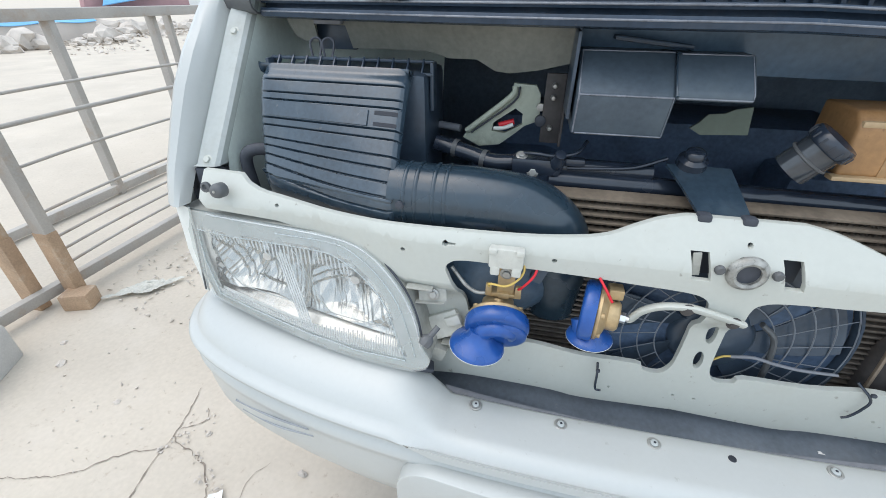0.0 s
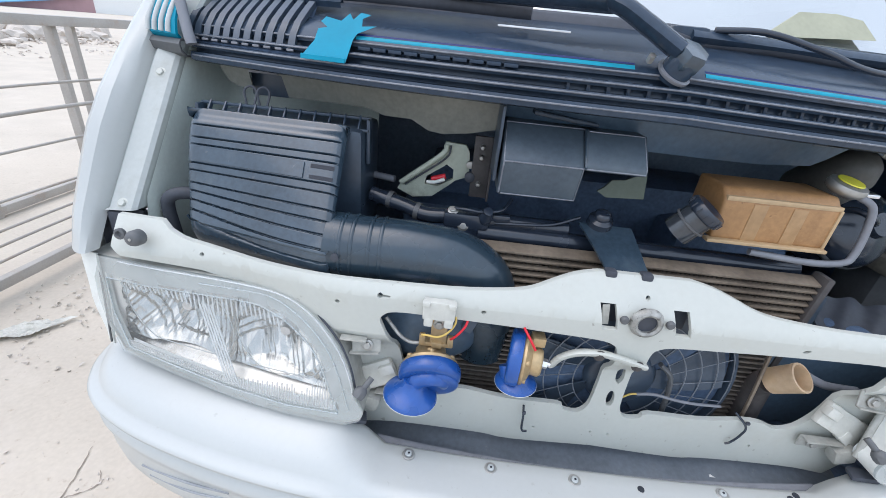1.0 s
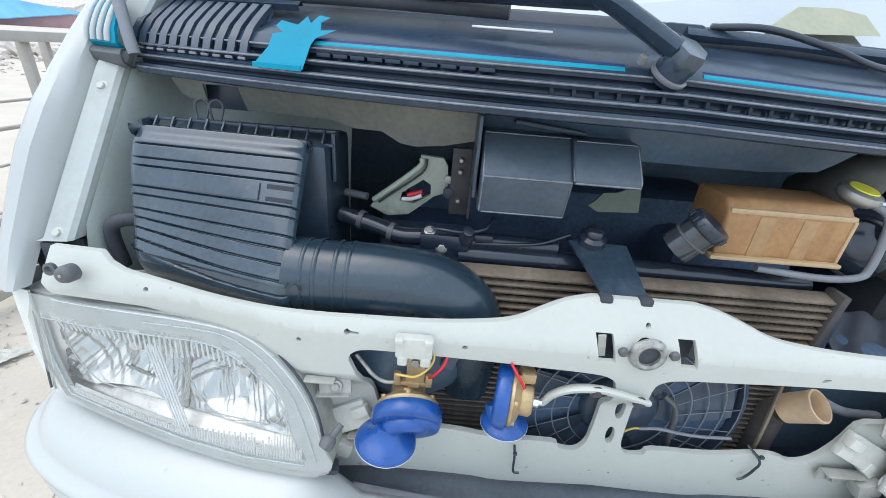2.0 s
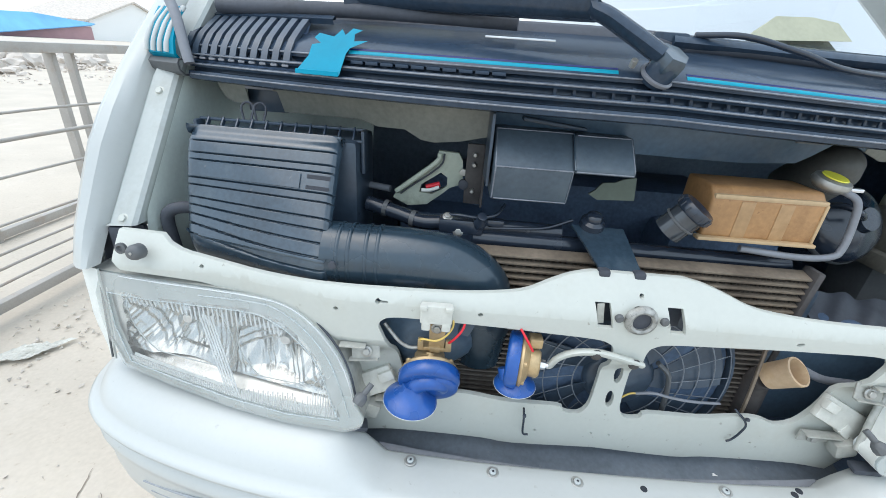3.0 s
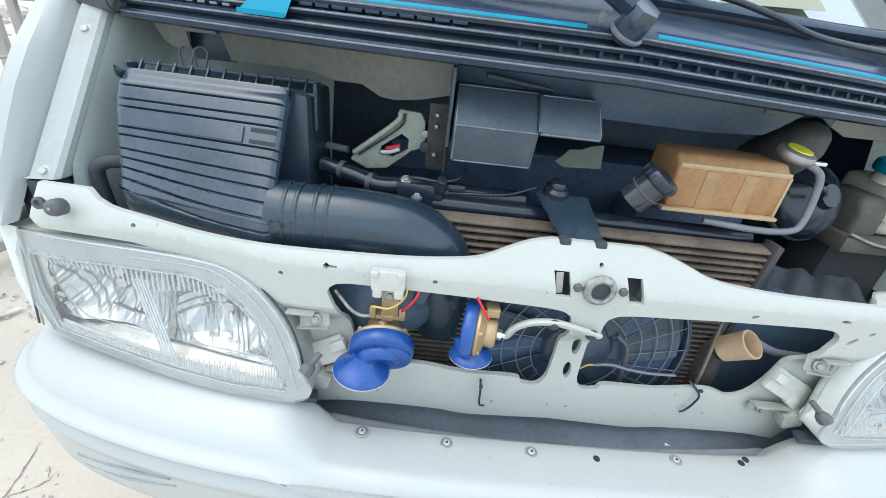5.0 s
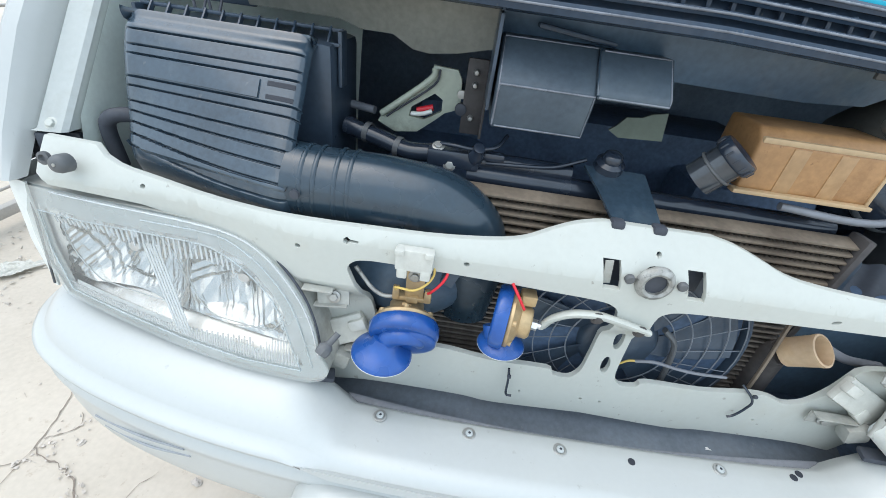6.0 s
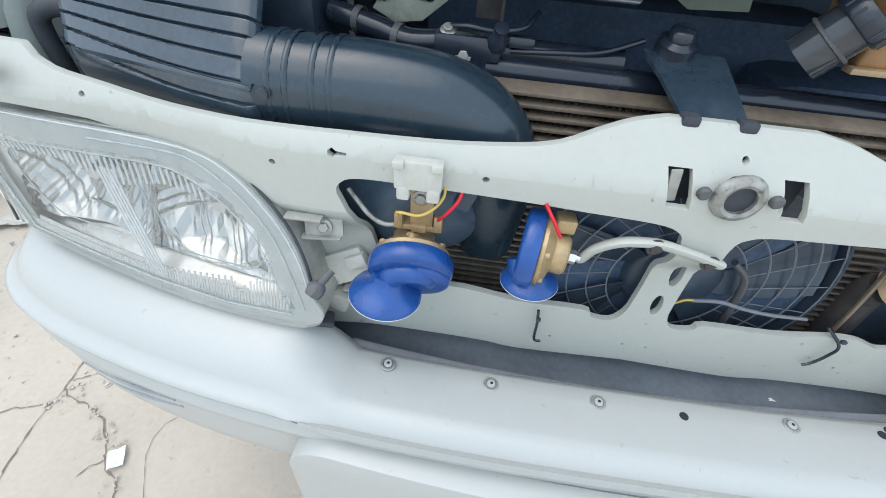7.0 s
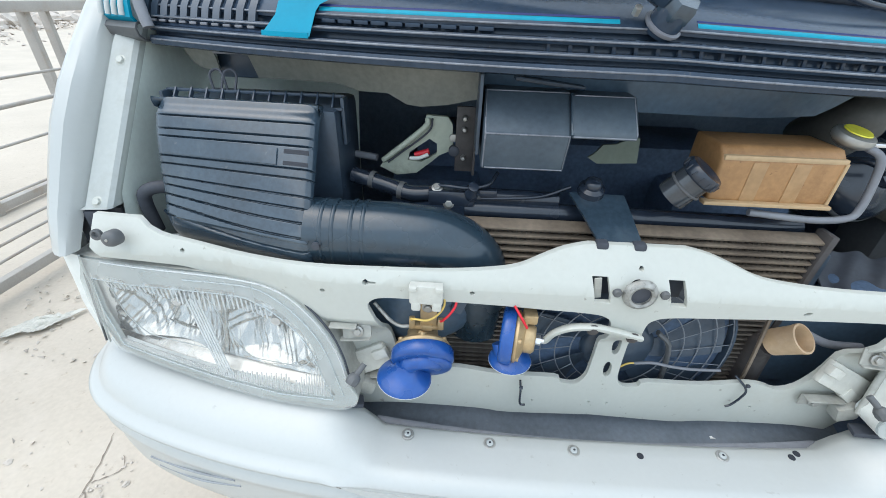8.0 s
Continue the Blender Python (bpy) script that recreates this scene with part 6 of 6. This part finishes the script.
def pebble(name, x, y, s, seed, material, label, cat, flat=0.5, group=""):
    random.seed(seed)
    bm = bmesh.new()
    bmesh.ops.create_icosphere(bm, subdivisions=2, radius=1)
    for v in bm.verts:
        v.co *= 1 + 0.6 * noise.noise(v.co * 1.3 + Vector((seed, 0, 0))) + 0.25 * noise.noise(v.co * 3.1 + Vector((0, seed, 0)))
    bmesh.ops.scale(bm, vec=(s, s * random.uniform(0.6, 1), s * flat), verts=bm.verts)
    bmesh.ops.rotate(bm, matrix=Matrix.Rotation(random.uniform(0, 6), 3, "Z"), verts=bm.verts)
    bmesh.ops.translate(bm, vec=(x, y, s * flat * 0.6), verts=bm.verts)
    ob = part(name, bm, material, None, label, sharp=25)
    return tagged(ob, label, cat, group)


# crumbs of broken concrete along the cracks
def scatter(name, spots, material, label, seed):
    random.seed(seed)
    bm = bmesh.new()
    for x, y, spread, n, smin, smax in spots:
        for _ in range(n):
            a, r = random.uniform(0, 6.28), spread * random.random() ** 0.6
            s = random.uniform(smin, smax)
            c = Vector((x + r * math.cos(a), y + r * math.sin(a), s * 0.3 + 0.004))
            vs = [bm.verts.new(c + Vector((random.uniform(-1, 1), random.uniform(-1, 1), random.uniform(-0.5, 0.6))) * s) for _ in range(5)]
            bmesh.ops.convex_hull(bm, input=vs)
    return tagged(part(name, bm, material, smooth=False), label, "debris", kind="stuff")


scatter("concrete_crumbs", [(-1.37, 0.20, 0.04, 22, 0.003, 0.009), (-1.34, 0.30, 0.06, 16, 0.003, 0.008), (-1.405, 0.167, 0.015, 6, 0.005, 0.010), (-1.26, 0.165, 0.03, 14, 0.003, 0.008), (-1.19, 0.11, 0.03, 18, 0.003, 0.010), (-1.13, 0.07, 0.03, 14, 0.003, 0.009), (-1.07, -0.02, 0.04, 12, 0.003, 0.008), (-1.70, 0.22, 0.22, 40, 0.002, 0.007), (-1.9, 1.2, 0.5, 60, 0.005, 0.018), (-2.0, 0.6, 0.8, 30, 0.003, 0.011)], STONE, "scattered crumbs of broken concrete", 5)
scatter("dry_litter", [(-2.15, 1.35, 0.35, 110, 0.004, 0.016), (-2.2, 1.0, 0.22, 40, 0.004, 0.015), (-2.05, 1.7, 0.3, 60, 0.005, 0.018), (-1.95, 0.85, 0.3, 16, 0.003, 0.010)], LITTER, "dry leaves and rubbish blown against the fence", 8)
paper = tagged(part("paper_scrap", grid(lambda u, v: (-1.11 + 0.032 * u - 0.029 * v + 0.006 * u * v, 0.014 + 0.021 * u + 0.047 * v, 0.010 + 0.003 * math.sin(5 * u + 3 * v) + 0.002 * math.sin(9 * u - 7 * v)), frange(0, 1, 6), frange(0, 1, 6), 0.001), PAPER), "small white scrap of paper on the concrete", "paper")
for i, (x, y, s) in enumerate(((-2.123, 0.411, 0.022), (-2.232, 0.516, 0.018), (-1.724, 0.296, 0.014), (-1.285, 0.25, 0.012), (-0.885, 0.186, 0.014))):
    pebble("pebble", x, y, s, 40 + i, STONE, "small loose stone on the concrete", "stone", 0.5, "loose stones")
rag_bm = grid(lambda u, v: (-2.34 + 0.20 * u + 0.09 * v + 0.02 * noise.noise(Vector((u * 4, v * 4, 2))), 0.80 + 0.16 * v + 0.10 * u + 0.02 * noise.noise(Vector((u * 4, v * 4, 7))), 0.020 + 0.020 * abs(noise.noise(Vector((u * 5, v * 4, 1)))) * math.sin(math.pi * u) + 0.010 * abs(noise.noise(Vector((u * 14, v * 12, 3))))), frange(0, 1, 28), frange(0, 1, 18), 0.0)
tagged(part("crumpled_sheet", rag_bm, RAG, sharp=20), "crumpled grey-green plastic sheet lying by the railing", "litter")
tagged(part("paint_chip", grid(lambda u, v: (0.214 + 0.020 * u + 0.004 * v, 0.012 + 0.012 * v * (1 - 0.5 * u), 0.7485 + 0.002 * math.sin(4 * u + 2 * v)), frange(0, 1, 5), frange(0, 1, 4), 0.002), PAPER), "small white flake lying on the air guide", "litter")
block = tagged(part("concrete_block", box(-2.42, 0.20, 0.09, 0.34, 0.34, 0.18, 0.015, m=pose(0, 0, 0, 0, 0, 24)), BLOCK), "pale concrete block on the ground", "block")


def fence():
    f = thing("railing", (-2.8, 2.0, 0), "pale painted steel railing with rusty feet", "railing")
    posts = ((-2.46, 0.80, 0.080), (-3.42, 1.98, 0.080), (-3.46, 2.86, 0.075), (-3.50, 3.08, 0.065), (-2.50, -1.4, 0.08), (-2.60, 0.70, 0.085))
    for i, (x, y, w) in enumerate(posts):
        top = 1.24 if i else 1.40
        part("post", box(x, y, top / 2, w, w * 0.6, top, 0.008), RUST if i == 5 else FENCE, f)
        if i in (0, 5):
            part("rusty_foot", box(x, y, 0.20, w + 0.006, w * 0.6 + 0.006, 0.40, 0.008), RUST, f, "rust-stained foot")
    part("base_plate", box(-2.40, 0.76, 0.045, 0.13, 0.10, 0.09, 0.012, m=pose(0, 0, 0, 0, 0, 20)), RUST, f, "rusty foot block")
    part("top_rail", box(-3.42, 3.0, 1.245, 0.10, 9.0, 0.07, 0.006), FENCE, f)
    part("bottom_rail", box(-2.50, 1.4, 0.09, 0.045, 6.0, 0.055, 0.006, m=pose(0, 0, 0, 0.8, 0, -3)), FENCE, f)
    part("back_rail", box(-3.405, 3.2, 0.05, 0.05, 6.0, 0.06, 0.006), FENCE, f)
    for k, z in enumerate((0.19, 0.265, 0.335, 0.47, 0.69, 0.86, 0.985)):
        y0 = 0.8 if k < 5 else -2.0
        bm = tube([(-2.49, y0, z), (-2.50, 1.3, z + 0.006), (-2.50, 2.5, z - 0.008), (-2.50, 4.4, z)], 0.0075 if k != 5 else 0.011, 8, 6)
        part("bar", bm, FENCE, f)
    return f


fence()
# rubble, low wall and buildings in the distance
random.seed(12)
for i in range(44):
    y = 9.0 + 0.27 * i + random.uniform(-0.4, 0.4)
    x = -15.8 + random.uniform(-1.6, 1.2) - max(0, y - 14) * 0.35
    if y < 14 and x < -15.2:
        x = -15.0 + random.uniform(-0.2, 0.8)
    pebble("boulder", x, y, random.uniform(0.15, 0.52), 70 + i, STONE, "pale boulder of rubble beyond the open ground", "boulder", random.uniform(0.4, 0.75), "rubble boulders")
scatter("rubble_crumbs", [(-12.5, 10.5, 1.4, 60, 0.02, 0.09), (-14.5, 12.0, 1.2, 90, 0.03, 0.14), (-15.0, 16.0, 2.0, 110, 0.04, 0.18), (-11.5, 13.5, 1.2, 40, 0.02, 0.08)], STONE, "broken stones and rubble on the open ground", 15)
low = thing("low_wall", (-16.4, 11, 0), "low grey wall with blue sheeting along its top", "wall")
part("wall", box(-16.4, 10.4, 0.27, 0.25, 6.8, 0.56, 0.02), WALLFAR, low)
part("sheeting", grid(lambda u, v: (-16.22 - 0.35 * v, 7.2 + 6.6 * u, 0.57 + 0.12 * v + 0.03 * math.sin(19 * u + 3 * v)), frange(0, 1, 30), frange(0, 1, 5), 0.02), TARP, low)


def shed():
    f = thing("shed", (-60, 64, 0), "long low shed with blue roof and dusty red wall", "shed")
    bm = bmesh.new()
    ridge = [(-66, 60.5, 3.2), (-60, 60.0, 3.1), (-60, 72.5, 2.4), (-66, 79, 2.5)]
    eave = [(-57.5, 52.5, 0.30), (-59.6, 71.2, 2.15)]
    vs = [bm.verts.new(p) for p in (eave[0], eave[1], ridge[2], (-60, 62.0, 3.1), (-60, 56.5, 2.9))]
    low_vs = [bm.verts.new((p[0] - 0.1, p[1], p[2] - 0.12)) for p in (eave[0], eave[1], ridge[2], (-60, 62.0, 3.1), (-60, 56.5, 2.9))]
    bm.faces.new(vs)
    bm.faces.new(low_vs[::-1])
    for k in range(5):
        bm.faces.new((vs[k], low_vs[k], low_vs[(k + 1) % 5], vs[(k + 1) % 5]))
    part("roof", bm, TARP, f, "faded blue roof")
    part("wall", wedge(-60.6, -59.9, 52.0, 52.4, 71.4, -2.0, 0.2, 1.9, 0.02), REDWALL, f, "dusty red wall")


shed()
house = thing("house", (-62, 78, 0), "pale rendered house with a low pitched roof far off", "house")
bm = bmesh.new()
prof = [(72.0, 0.0), (72.0, 3.1), (82.5, 6.4), (93.0, 3.1), (93.0, 0.0)]
fa = [bm.verts.new((-60.5, y, z)) for y, z in prof]
fb = [bm.verts.new((-72.0, y, z)) for y, z in prof]
bm.faces.new(fa)
bm.faces.new(fb[::-1])
for k in range(5):
    bm.faces.new((fa[k], fa[(k + 1) % 5], fb[(k + 1) % 5], fb[k]))
part("wall", bm, PAPER, house)
for y0, y1 in ((71.0, 82.5), (94.0, 82.5)):
    bm = bmesh.new()
    vs = [bm.verts.new(p) for p in ((-60.0, y0, 2.9), (-60.0, y1, 6.55), (-72.5, y1, 6.55), (-72.5, y0, 2.9))]
    lo = [bm.verts.new((v.co.x, v.co.y, v.co.z - 0.3)) for v in vs]
    bm.faces.new(vs)
    bm.faces.new(lo[::-1])
    for k in range(4):
        bm.faces.new((vs[k], lo[k], lo[(k + 1) % 4], vs[(k + 1) % 4]))
    part("roof", bm, STONE, house)
